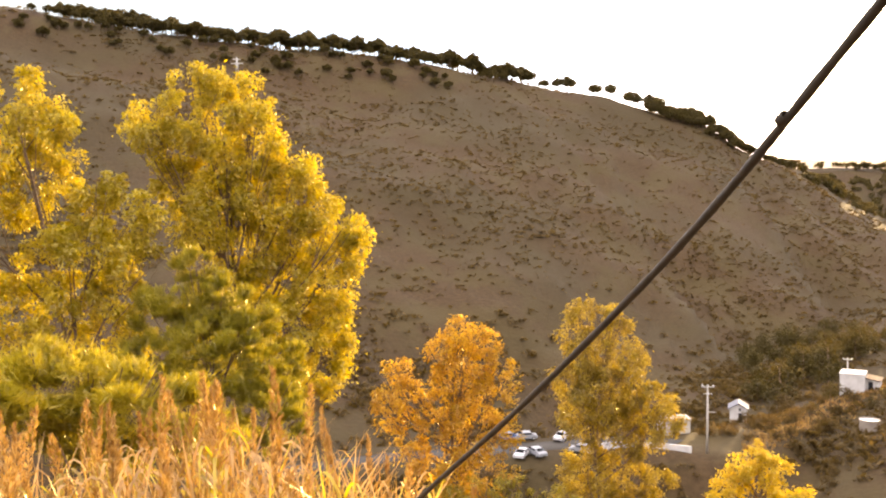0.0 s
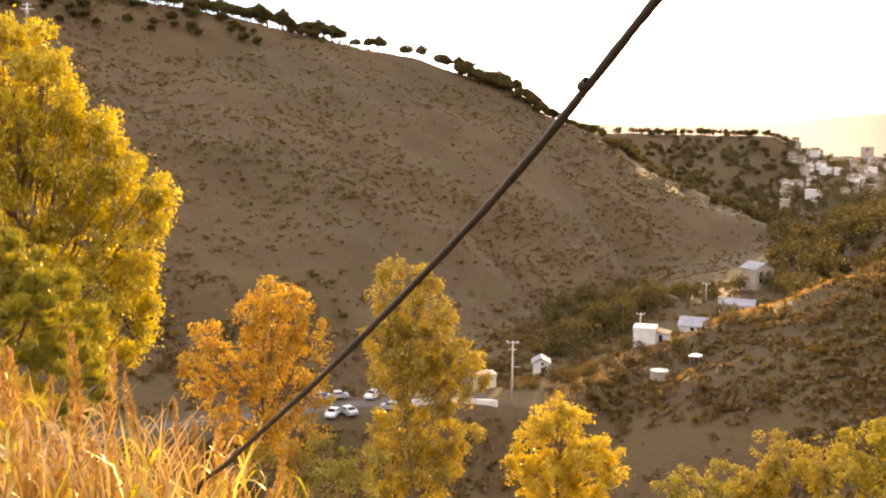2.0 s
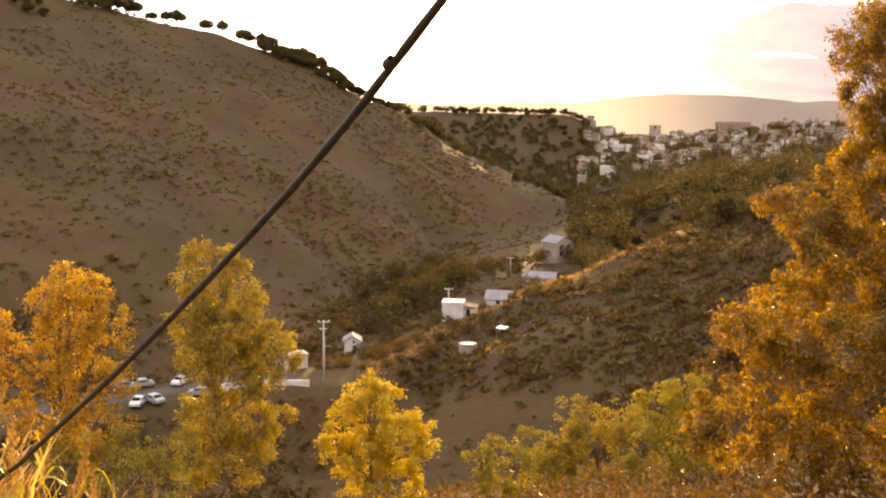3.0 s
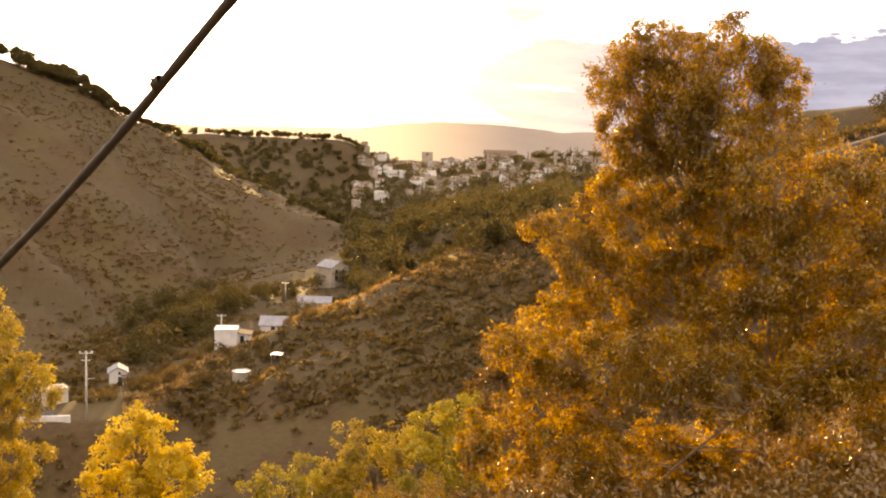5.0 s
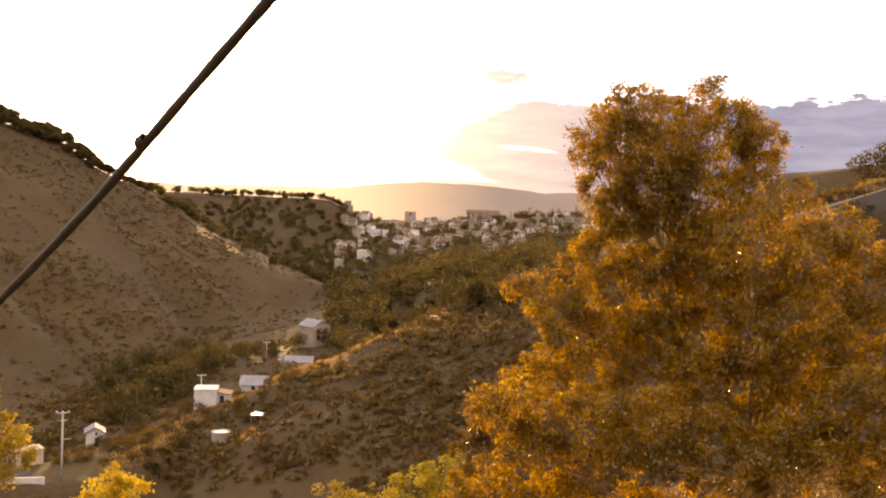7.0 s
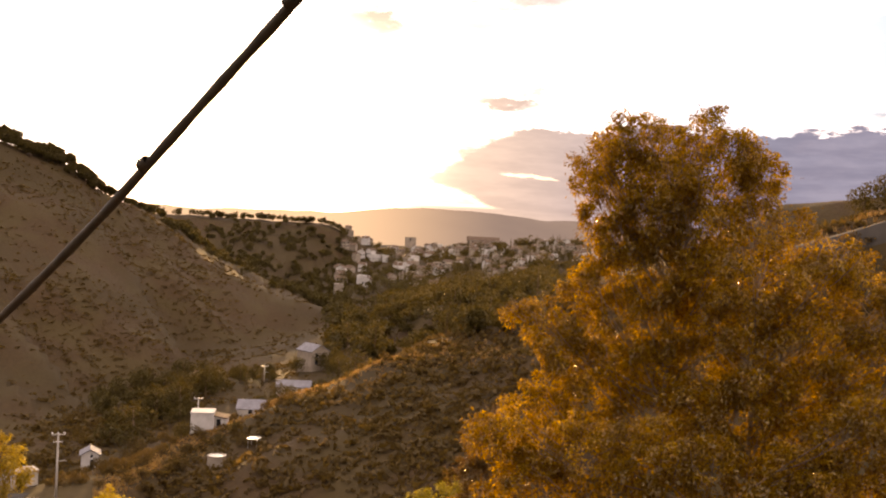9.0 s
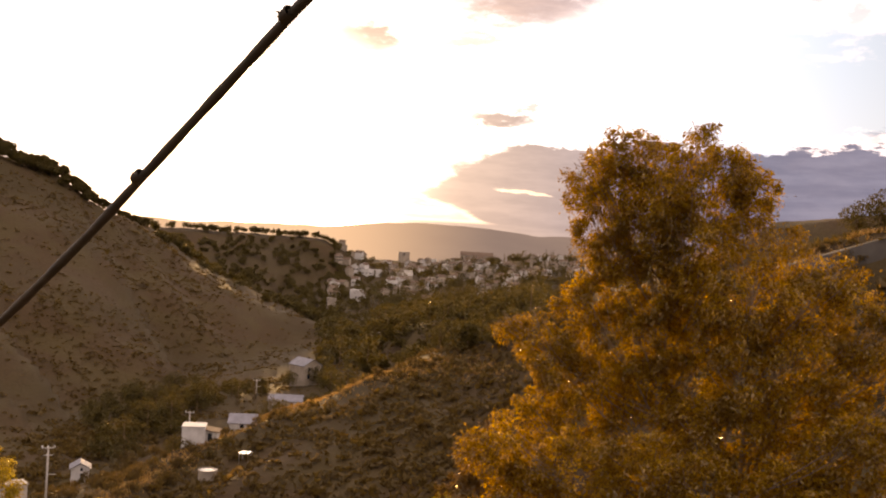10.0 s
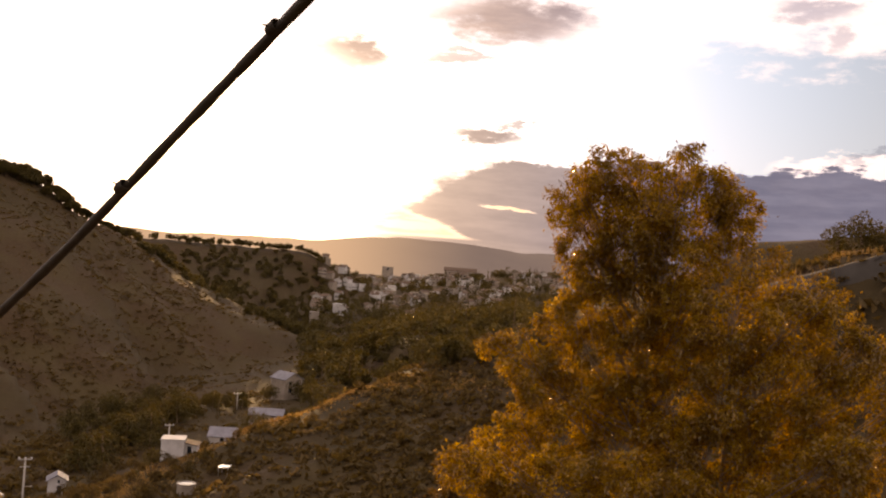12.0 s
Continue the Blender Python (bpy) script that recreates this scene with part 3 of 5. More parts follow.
tree("gum_tree", "tall golden-leaved tree in backlight on the slope", (-14.5, 35),
     ((-17.1, 5.2, 1.32), (-15.6, 5.2, 1.20), (-13.8, 4.7, 1.44), (-19.2, 3.0, 1.52), (-20.2, 3.1, 0.96), (-18.3, 1.8, 1.52), (-16.4, 3.3, 2.08), (-13.7, 2.5, 1.80), (-15.0, 1.2, 2.48), (-12.2, 0.6, 1.68), (-11.1, -0.0, 1.20), (-13.0, -0.9, 2.20), (-10.2, -1.6, 1.52), (-8.7, -2.7, 1.36), (-15.9, -1.1, 2.08), (-11.2, -3.8, 2.20), (-9.0, -4.3, 1.36), (-10.0, -5.8, 1.76), (-12.2, -6.0, 2.20), (-9.7, -7.7, 1.28), (-9.4, -9.0, 1.04), (-11.6, -8.2, 1.84), (-10.3, -10.8, 1.68), (-9.5, -12.1, 0.88), (-13.2, -10.2, 2.00), (-18.0, -0.3, 1.52), (-17.0, -2.5, 1.68), (-14.2, -3.6, 2.40), (-14.9, -6.7, 2.40), (-15.3, -9.8, 2.20)),
     LEAF_GOLD, BARK, 11, (0.13, 0.065), 2500, 0.40, 0.6, 1.2, 0.12)
tree("gum_tree", "golden-green tree with a leaning bare trunk beside another", (-22.5, 33),
     ((-26.2, 3.6, 2.6), (-25.4, 0.2, 2.7), (-21.6, -1.9, 2.3), (-23.6, -4.8, 2.7), (-20.6, -5, 1.9), (-26.4, -7.5, 2.8), (-21.8, -8.6, 2.2), (-30, 0, 3.2), (-30, -6, 3.2)),
     LEAF_GOLD, BARK, 12, (0.13, 0.065), 2700, 0.42, 0.6, 1.2, 0.13)
tree("feathery_conifer", "soft yellow-green feathery conifer standing before golden trees", (-16.2, 26),
     ((-17.1, -4.9, 1.1), (-16.7, -7.0, 2.0), (-18.9, -7.4, 1.7), (-14.6, -8.0, 1.8), (-16.2, -10.0, 2.8), (-12.9, -10.8, 2.1), (-19.5, -10.4, 2.2), (-13.5, -13.5, 2.4), (-17, -13.5, 2.6)),
     NEEDLES, BARK, 13, (0.24, 0.017), 6000, 0.24, -0.7, 1.1, 0.09, category="conifer")
tree("broom_bush", "fresh green feathery broom bush behind the canes", (-21.5, 17),
     ((-23.6, -11.4, 2.4), (-20.6, -11.8, 2.2), (-18.2, -13.0, 2.0), (-25.8, -11.0, 2.6), (-22.5, -14.5, 2.8), (-16.4, -14.6, 1.9), (-28.5, -11.6, 2.6)),
     GREEN_BLADE, BARK, 31, (0.24, 0.013), 7500, 0.34, -0.5, 1.2, 0.05, category="bush")
tree("almond_tree", "small tree with thin orange autumn leaves and bare twigs", (-2.9, 46),
     ((-2.3, -8.8, 0.88), (-1.5, -9.5, 1.12), (-3.0, -10.2, 1.28), (-0.6, -9.6, 1.12), (0.2, -10.9, 0.88), (-2.0, -11.9, 1.84), (-0.3, -12.6, 1.60), (-3.3, -13.5, 1.60), (-1.4, -14.5, 1.92), (0.4, -14.6, 1.12), (-5.8, -11.2, 0.96), (-6.4, -12.6, 1.04), (-5.1, -12.6, 1.12), (-6.0, -13.8, 1.04), (-3.0, -16.6, 1.84), (-0.7, -17.0, 1.84), (-5.0, -15.9, 1.20)),
     LEAF_ORANGE, BARK, 14, (0.13, 0.07), 1300, 0.36, 0.5, 1.1, 0.10, bare=0.8)
tree("willow", "low yellow-green leafy tree on the slope", (1.6, 44),
     ((0.9, -17.9, 1.1), (3.2, -18.6, 1.4), (-0.6, -18.6, 1.5), (1.8, -20.4, 2.4), (-2.8, -18.6, 1.6)),
     LEAF_OLIVE, BARK, 15, (0.13, 0.055), 1300, 0.38, 0.6, 0.9, 0.12, bare=0.4)
tree("poplar", "tall amber-leaved poplar with drooping foliage", (6.6, 56),
     ((5.0, -7.7, 0.80), (6.3, -8.1, 0.80), (7.2, -8.4, 0.64), (4.6, -9.1, 1.12), (6.3, -9.9, 1.84), (7.8, -10.3, 0.96), (4.5, -11.4, 1.36), (7.3, -12.0, 2.00), (9.1, -12.8, 1.36), (9.9, -13.7, 0.88), (4.7, -13.5, 1.36), (6.7, -14.6, 2.00), (8.7, -14.7, 1.28), (5.3, -17.0, 1.76), (7.3, -17.3, 1.84), (4.7, -18.9, 1.76), (7.4, -19.1, 1.76), (9.2, -17.2, 1.04), (6.0, -12.2, 1.60)),
     LEAF_AMBER, BARK, 16, (0.15, 0.07), 1500, 0.42, 0.7, 1.2, 0.11, bare=0.3)
tree("ash_tree", "bright yellow autumn tree below the road", (15, 46),
     ((15.0, -15.3, 0.86), (14.2, -16.2, 1.13), (15.7, -16.2, 1.03), (13.4, -17.4, 1.21), (15.2, -17.7, 1.73), (16.8, -17.7, 1.13), (17.8, -18.1, 0.95), (12.7, -18.7, 1.03), (14.3, -19.3, 1.90), (16.5, -19.1, 1.73), (18.3, -18.9, 0.78), (15.5, -20.9, 2.59)),
     LEAF_YELLOW, BARK, 17, (0.14, 0.07), 1500, 0.36, 0.5, 1.0, 0.13)
tree("olive_sapling", "young olive-yellow tree with two pointed tips", (23, 40),
     ((22.1, -18.7, 0.8), (24.3, -18.4, 1.0), (23.1, -20.3, 1.9), (21.2, -19.8, 0.8), (25.5, -20.5, 1.6)),
     LEAF_OLIVE, BARK, 18, (0.12, 0.06), 2000, 0.3, 0.4, 1.0, 0.1)
tree("oak_scrub", "rounded amber scrub oak below the spur", (28.4, 42),
     ((27.3, -16.9, 1.4), (29.6, -16.9, 1.3), (28.4, -18.8, 2.1), (26, -18.8, 1.3)),
     LEAF_AMBER, BARK, 19, (0.11, 0.06), 2400, 0.34, 0.3, 1.1, 0.12)
tree("oak_scrub", "olive-brown scrub oak with rounded heads", (32.4, 40),
     ((31.6, -16.0, 1.4), (33.5, -15.3, 1.5), (32.3, -18.4, 2.3), (34.6, -18, 2)),
     LEAF_OLIVE, BARK, 20, (0.11, 0.06), 2400, 0.34, 0.3, 1.1, 0.12)
tree("pistachio_tree", "slim reddish-brown tree beside the tall tree", (36, 36),
     ((35.5, -11.4, 1.1), (36.9, -10.9, 1.1), (35.8, -13.6, 1.8), (37.6, -13.4, 1.8), (36, -16.5, 2.2)),
     LEAF_RUSSET, BARK, 21, (0.12, 0.06), 2300, 0.36, 0.4, 1.0, 0.11)
tree("gum_tree", "very tall gum tree with bronze glinting leaves", (45.91, 30),
     ((41.5, 4.8, 1.43), (42.8, 5.8, 1.36), (44.3, 6.0, 1.36), (47.4, 6.3, 1.51), (48.9, 5.3, 1.51), (50.4, 4.2, 1.43), (41.0, 3.2, 1.13), (43.4, 3.8, 2.11), (45.7, 4.0, 1.73), (48.1, 3.5, 2.11), (50.3, 3.0, 1.20), (42.0, 2.1, 1.36), (42.5, 0.5, 1.66), (44.7, 0.8, 2.26), (47.4, 0.9, 2.33), (43.3, -1.7, 2.33), (45.6, -1.8, 2.45), (48.2, -1.9, 2.26), (41.4, -3.0, 1.66), (38.5, -4.5, 1.36), (37.2, -4.2, 0.68), (39.8, -5.5, 1.81), (41.2, -7.3, 2.07), (48.2, -4.5, 2.26), (43.5, -4.9, 2.26), (45.7, -4.7, 2.07), (44.9, -7.3, 2.64), (47.7, -7.0, 2.45), (42.2, -9.4, 2.64), (39.2, -10.0, 2.18), (45.1, -9.8, 2.82), (44.5, 1.9, 1.83), (46.6, 2.2, 1.83), (45.0, 5.0, 1.51), (46.8, 5.0, 1.57), (49.9, 4.7, 1.18)),
     LEAF_BROWN, BARK_PALE, 22, (0.10, 0.04), 4300, 0.30, 0.6, 1.35, 0.09, bare=0.3)
tree("gum_tree", "broad gum tree with several pale leaning trunks", (50.73, 29),
     ((50.3, 1.1, 1.81), (52.5, 0.4, 1.81), (54.8, -0.5, 1.51), (50.7, -1.3, 2.41), (53.2, -2.5, 2.33), (55.5, -2.5, 1.88), (57.2, -3.6, 1.66), (58.3, -2.6, 1.13), (50.6, -3.9, 2.26), (52.7, -4.7, 2.26), (54.5, -5.4, 2.41), (56.8, -6.0, 2.26), (50.4, -6.4, 2.26), (52.9, -7.4, 2.26), (48.2, -9.5, 2.41), (50.9, -9.4, 2.41), (52.5, -10.5, 2.41), (55.3, -8.9, 2.41), (58.6, -7.9, 2.41), (59.5, -5.1, 2.26), (61.2, -6.6, 2.64)),
     LEAF_BROWN, BARK_PALE, 23, (0.105, 0.042), 3100, 0.34, 0.6, 1.1, 0.09, trunks=2, bare=0.3)
tree("gum_thicket", "dense bronze undergrowth below the tall gum trees", (44, 26),
     ((36.9, -11.4, 1.9), (38.2, -14.2, 2.5), (41.5, -12.4, 2.6), (45.4, -12.2, 2.7), (49.5, -13.0, 2.8), (54, -13.6, 3.0), (58.5, -13.4, 3.0), (36, -17, 2.6), (40.5, -17, 3.0), (45, -17.4, 3.0), (49.5, -18, 3.0), (54, -18.5, 3.0), (58.5, -18.5, 3.2), (62, -14, 3), (55.7, -10.4, 2.16), (53.8, -11.5, 1.96), (56.7, -8.6, 1.64)),
     LEAF_BROWN, BARK, 24, (0.105, 0.045), 4200, 0.32, 0.5, 1.4, 0.05, category="shrub")


# ---- the cane bed ----
def cane(seed, tall):
    """A dry giant cane: jointed stalk, arching strap leaves, a feathery plume."""
    rng = np.random.default_rng(seed)
    root = thing("giant_cane", (0, 0, 0), "dry straw-coloured giant cane with a feathery plume", "cane", "canes in the bed")
    lean = rng.normal(size=2) * 0.16
    q = np.linspace(0, 1, 12)
    line = np.column_stack([lean[0] * q ** 2, lean[1] * q ** 2, tall * q])
    rad = 0.013 * (1 - 0.72 * q) * (1 + 0.18 * (np.arange(12) % 2))
    child("stalk", tube_mesh("stalk", [tuple(p) for p in line], rad, STRAW, 6), root)
    verts, faces = [], []
    count = 17
    for i in range(count):
        h = 0.5 + 0.47 * i / count + 0.02 * rng.random()
        a = i * 2.9 + 1.2 * rng.random()
        p = np.array([np.interp(h, q, line[:, k]) for k in range(3)])
        out = np.array([math.cos(a), math.sin(a), 0])
        length, rise = 0.4 + 0.5 * rng.random(), 0.8 + 1.3 * rng.random()
        side = np.array([-out[1], out[0], 0])
        o = len(verts)
        droop = 1.0 + 0.7 * rng.random()
        for k in range(7):
            t = k / 6
            c = p + out * length * t * (0.75 - 0.15 * t) + np.array([0, 0, length * (rise * t - droop * rise * t * t)])
            w = 0.025 * (1 - t) ** 0.75 * (0.55 + 0.45 * min(1, 4 * t)) + 0.0012
            verts += [tuple(c + side * w), tuple(c - side * w + np.array([0, 0, 0.012]))]
        faces += [(o + 2 * k, o + 2 * k + 1, o + 2 * k + 3, o + 2 * k + 2) for k in range(6)]
    child("foliage", mesh_from("foliage", verts, [faces], GREEN_BLADE if seed % 6 == 2 else (LEAF_AMBER if seed % 6 == 5 else STRAW)), root)
    n = (30, 190, 0, 260)[seed % 4] + 8
    h = rng.random(n)
    top = line[-1]
    plume_len = (0.2, 0.6, 0.15, 0.75)[seed % 4] + 0.2 * rng.random()
    spread = (0.025 + 0.025 * (seed % 3)) * np.sin(np.pi * (0.12 + 0.8 * h)) + 0.01
    a = rng.random(n) * 6.283
    r = spread * np.sqrt(rng.random(n))
    c = np.column_stack([top[0] + np.cos(a) * r + lean[0] * h * 0.5, top[1] + np.sin(a) * r + lean[1] * h * 0.5, top[2] - 0.2 + plume_len * h])
    w = np.column_stack([np.cos(a) * 0.5, np.sin(a) * 0.5, np.full(n, 1.0)]) + rng.normal(size=(n, 3)) * 0.25
    L = 0.05 + 0.05 * rng.random(n)
    tagged(child("plume", leaf_mesh("plume", c, w, L, L * 0.16, rng, STRAW), root, "feathery golden plume"), kind="stuff")
    return root


def make_canes():
    rng = np.random.default_rng(5)
    kinds = [cane(40 + i, 3.9 + 0.1 * (i % 8)) for i in range(12)]
    tall = [3.9 + 0.1 * (i % 8) for i in range(12)]
    used = set()
    for i in range(125):
        az = -30 + 30.5 * rng.random()
        d = 9.2 + 4.2 * rng.random()
        top = np.interp(az, (-30, -22, -19, -14.5, -9.2, -6.6, -3.7, 0), (-13.6, -13.6, -13.0, -12.6, -13.9, -15.8, -18.6, -20.6)) - (abs(rng.normal()) * 3.2 if i % 3 else -0.3)
        z = d * math.tan(radians(top)) - 0.35
        k = int(rng.integers(0, 12))
        p = flat(az, d)
        m = Matrix.Translation((p[0], p[1], z - tall[k])) @ Euler((rng.normal() * 0.05, rng.normal() * 0.05, rng.random() * 6.28)).to_matrix().to_4x4()
        if k not in used:
            used.add(k)
            kinds[k].matrix_basis = m
        else:
            copy_thing(kinds[k], m)


make_canes()


def blades(name, label, spots, rng, mat, tall, wide, per, category="grass"):
    """A stand of upright, bending blades; spots: (x, y, z) feet."""
    spots = np.repeat(np.asarray(spots), per, axis=0)
    n = len(spots)
    spots = spots + np.column_stack([rng.normal(size=(n, 2)) * 0.16, np.zeros(n)])
    h = tall * (0.5 + 0.7 * rng.random(n))[:, None]
    a = rng.random(n) * 6.283
    out = np.column_stack([np.cos(a), np.sin(a), np.zeros(n)])
    side = np.column_stack([-np.sin(a), np.cos(a), np.zeros(n)]) * wide * 0.5
    bend = (0.1 + 0.5 * rng.random(n))[:, None]
    up = np.array([[0, 0, 1.0]])
    mid, tip = spots + up * h * 0.6 + out * h * bend * 0.3, spots + up * h * (1 - 0.3 * bend) + out * h * bend
    verts = np.stack([spots - side, spots + side, mid + side * 0.8, mid - side * 0.8, tip], 1).reshape(-1, 3)
    i = np.arange(n)[:, None] * 5
    ob = new(name, mesh_from(name, verts, [i + np.array([[0, 1, 2, 3]]), i + np.array([[3, 2, 4]])], mat))
    return tagged(ob, label, category, kind="stuff")


def make_grass():
    rng = np.random.default_rng(8)
    for name, label, mat, count in (("cane_blades", "long arching straw blades of the cane bed", STRAW, 300), ("green_cane_blades", "long arching green blades in the cane bed", GREEN_BLADE, 60)):
        spots = []
        for _ in range(count):
            az, d = -31 + 31.5 * rng.random(), 9.0 + 4.5 * rng.random()
            top = np.interp(az, (-30, -22, -14.5, -9.2, -6.6, -3.7, 0), (-14, -14, -13.4, -14.6, -16.2, -19, -21)) - 2.4 * rng.random()
            p = flat(az, d)
            spots.append((p[0], p[1], d * math.tan(radians(top)) - 1.9))
        blades(name, label, spots, rng, mat, 1.9, 0.036, 4, "cane")
    spots = []
    for _ in range(1500):
        az, d = -34 + 36 * rng.random(), 8.5 + 6 * rng.random()
        p = flat(az, d)
        spots.append((p[0], p[1], ground_at(az, d)))
    blades("dry_undergrowth", "tangled dry straw undergrowth among the canes", spots, rng, STRAW, 2.3, 0.02, 8, "undergrowth")


make_grass()


# ---- the stay cable ----
def make_cable():
    way = ((-6.5, -20.2, 11.0), (-4.5, -18.2, 9.8), (1.0, -13.6, 8.2), (7.6, -7.1, 6.7), (13.0, -1.0, 5.7), (19.1, 6.8, 4.8), (25.2, 14.3, 4.1), (32, 22, 3.5), (55, 43, 2.6), (120, 62, 2.2), (175, 55, 3.4))
    pts = [place(*p) for p in way]
    foot = Vector((pts[0].x * 1.03, pts[0].y * 1.03, ground_at(-6.5, 11.3)))
    root = thing("stay_cable", foot, "dark weathered stay cable slanting up from the canes", "cable")
    knots = [Vector((0, 0, 0)), (pts[0] - foot) * 0.5 + Vector((0.05, 0, 0))] + [p - foot for p in pts]
    fine = []
    for i in range(len(knots) - 1):
        p0, p1, p2, p3 = knots[max(i - 1, 0)], knots[i], knots[i + 1], knots[min(i + 2, len(knots) - 1)]
        for s in range(8):
            t = s / 8
            fine.append(0.5 * ((2 * p1) + (p2 - p0) * t + (2 * p0 - 5 * p1 + 4 * p2 - p3) * t * t + (3 * p1 - p0 - 3 * p2 + p3) * t ** 3))
    child("rope", tube_mesh("rope", [tuple(p) for p in fine], [0.025 + 0.002 * math.sin(i * 1.9) for i in range(len(fine))], CABLE, 10), root)
    for a, e, d, size in ((15.9, 3.0, 5.2, 0.031), (23.5, 12.6, 4.25, 0.030)):
        c, along = place(a, e, d) - foot, (place(a + 1, e + 1.22, d - 0.15) - place(a, e, d)).normalized()
        v, f = tube([c - along * 0.035, c - along * 0.03, c + along * 0.03, c + along * 0.035], [0.026, size, size, 0.026], 10)
        side = along.cross(Vector((0, 1, 0))).normalized()
        v2, f2 = tube([c + side * 0.02, c + side * 0.035 + along * 0.004, c + side * 0.052 - along * 0.004], [0.006, 0.005, 0.003], 6)
        f2 = [tuple(i + len(v) for i in g) for g in f2]
        child("clamp", mesh_from("clamp", [tuple(p) for p in v + v2], [f + f2], CABLE), root, "dark clamp with a loose end")


make_cable()


# ---- growth on the near slope ----
def clumps(name, label, az, d, size, leaves, leaf, mat, seed, category="undergrowth"):
    """Low leafy growth strewn over the ground, too dense to count."""
    rng = np.random.default_rng(seed)
    x, y = d * np.sin(np.radians(az)), d * np.cos(np.radians(az))
    z = land(x, y)
    u = rng.normal(size=(len(x), leaves, 3))
    u /= np.linalg.norm(u, axis=2, keepdims=True)
    u[..., 2] = np.abs(u[..., 2])
    pts = np.stack([x, y, z], -1)[:, None, :] + u * size[:, None, None] * (0.35 + 0.65 * rng.random((len(x), leaves, 1)))
    ways = (u + rng.normal(size=u.shape) * 0.7).reshape(-1, 3)
    L = leaf * (0.6 + 0.8 * rng.random(len(ways)))
    return tagged(new(name, leaf_mesh(name, pts.reshape(-1, 3), ways, L, L * 0.5, rng, mat)), label, category, kind="stuff")


rng_u = np.random.default_rng(44)
clumps("slope_undergrowth", "rough bronze undergrowth covering the near slope", -12 + 78 * rng_u.random(4600), 17 + 50 * rng_u.random(4600), 0.4 + 1.0 * rng_u.random(4600) ** 2, 34, 0.16, LEAF_RUSSET, 45)


# ---- woods, scrub and ridge trees ----
def far_tree(name, label, category, tall, wide, shape, mat, seed, count=900, leaf=0.5, group=""):
    """A tree that stays far off: trunk, a few limbs, a ragged crown of leaf sprays."""
    rng = np.random.default_rng(seed)
    root = thing(name, (0, 0, -500), label, category, group)
    h0 = {"round": 0.08, "umbrella": 0.30, "cypress": 0.03}[shape] * tall
    child("trunk", tube_mesh("trunk", [(0, 0, -0.5), (0.05 * wide, 0, h0), (0, 0.04 * wide, tall * 0.8)], [0.045 * tall, 0.036 * tall, 0.012 * tall], BARK, 6), root)
    lobes = []
    if shape == "cypress":
        for i in range(9):
            q = i / 8
            lobes.append((np.array([rng.normal() * 0.03 * wide, rng.normal() * 0.03 * wide, h0 + (tall - h0) * q * 0.97]), wide * 0.5 * (1.0 - q) ** 0.7 * (0.55 + 0.45 * min(1, 4 * q)) + 0.12))
    else:
        n = 9 if shape == "round" else 8
        for i in range(n):
            a, q = i * 2.4, (i + 0.5) / n
            rr = wide * 0.5 * math.sqrt(q) * (0.75 if shape == "round" else 0.9)
            z = h0 + (tall - h0) * ((0.22 + 0.48 * rng.random()) if shape == "round" else (0.36 + 0.26 * rng.random()))
            lobes.append((np.array([rr * math.cos(a), rr * math.sin(a), z]), wide * (0.24 + 0.08 * rng.random())))
        lobes.append((np.array([0, 0, tall - wide * 0.22]), wide * 0.22))
    pts, ways = [], []
    for c, r in lobes:
        m = max(12, int(count / len(lobes)))
        u = rng.normal(size=(m, 3))
        u /= np.linalg.norm(u, axis=1, keepdims=True)
        pts.append(c + u * r * (0.5 + 0.6 * rng.random((m, 1))))
        ways.append(u + rng.normal(size=(m, 3)) * 0.7 + np.array([0, 0, 0.9 if shape == "cypress" else 0.0]))
    pts, ways = np.concatenate(pts), np.concatenate(ways)
    L = leaf * (0.6 + 0.8 * rng.random(len(pts)))
    child("crown", leaf_mesh("crown", pts, ways, L, L * 0.6, rng, mat), root)
    return root


class Stand:
    """Sets a few grown trees out again and again."""

    def __init__(self, kinds, seed):
        self.kinds, self.used, self.rng = kinds, set(), np.random.default_rng(seed)

    def put(self, az, d, size=1.0, k=None):
        rng = self.rng
        k = int(rng.integers(0, len(self.kinds))) if k is None else k
        m = Matrix.Translation(on_ground(az, d, 0.4)) @ Matrix.Rotation(rng.random() * 6.28, 4, "Z")
        if k in self.used:
            ob = copy_thing(self.kinds[k], m)
        else:
            self.used.add(k)
            ob = self.kinds[k]
            ob.matrix_basis = m
        s = size * (0.85 + 0.3 * rng.random())
        ob.scale = (s, s, s * (0.9 + 0.2 * rng.random()))
        return ob


pines = Stand([far_tree("stone_pine", "dark umbrella-shaped pine on the hill crest", "pine", t, w, "umbrella", LEAF_DARK, 60 + i, 1500, 0.75, "pines on the crest")
               for i, (t, w) in enumerate(((7.5, 6.0), (7.0, 5.4), (8.4, 5.6), (6.6, 6.4)))], 1)
CREST_AZ, CREST_D = [c[0] for c in RIDGES[0][0]], [c[1] for c in RIDGES[0][0]]


def crest(az, back=0.0):
    return az, float(np.interp(az, CREST_AZ, CREST_D)) + back


rng_w = np.random.default_rng(77)
for i in range(130):
    pines.put(*crest(-24 + 26.0 * (i + 0.8 * rng_w.random()) / 130, rng_w.normal() * 3), 0.7 + 0.4 * rng_w.random())
for i in range(90):
    pines.put(*crest(-26 + 27 * rng_w.random(), -5 - 26 * rng_w.random() ** 1.4), 0.45 + 0.3 * rng_w.random())
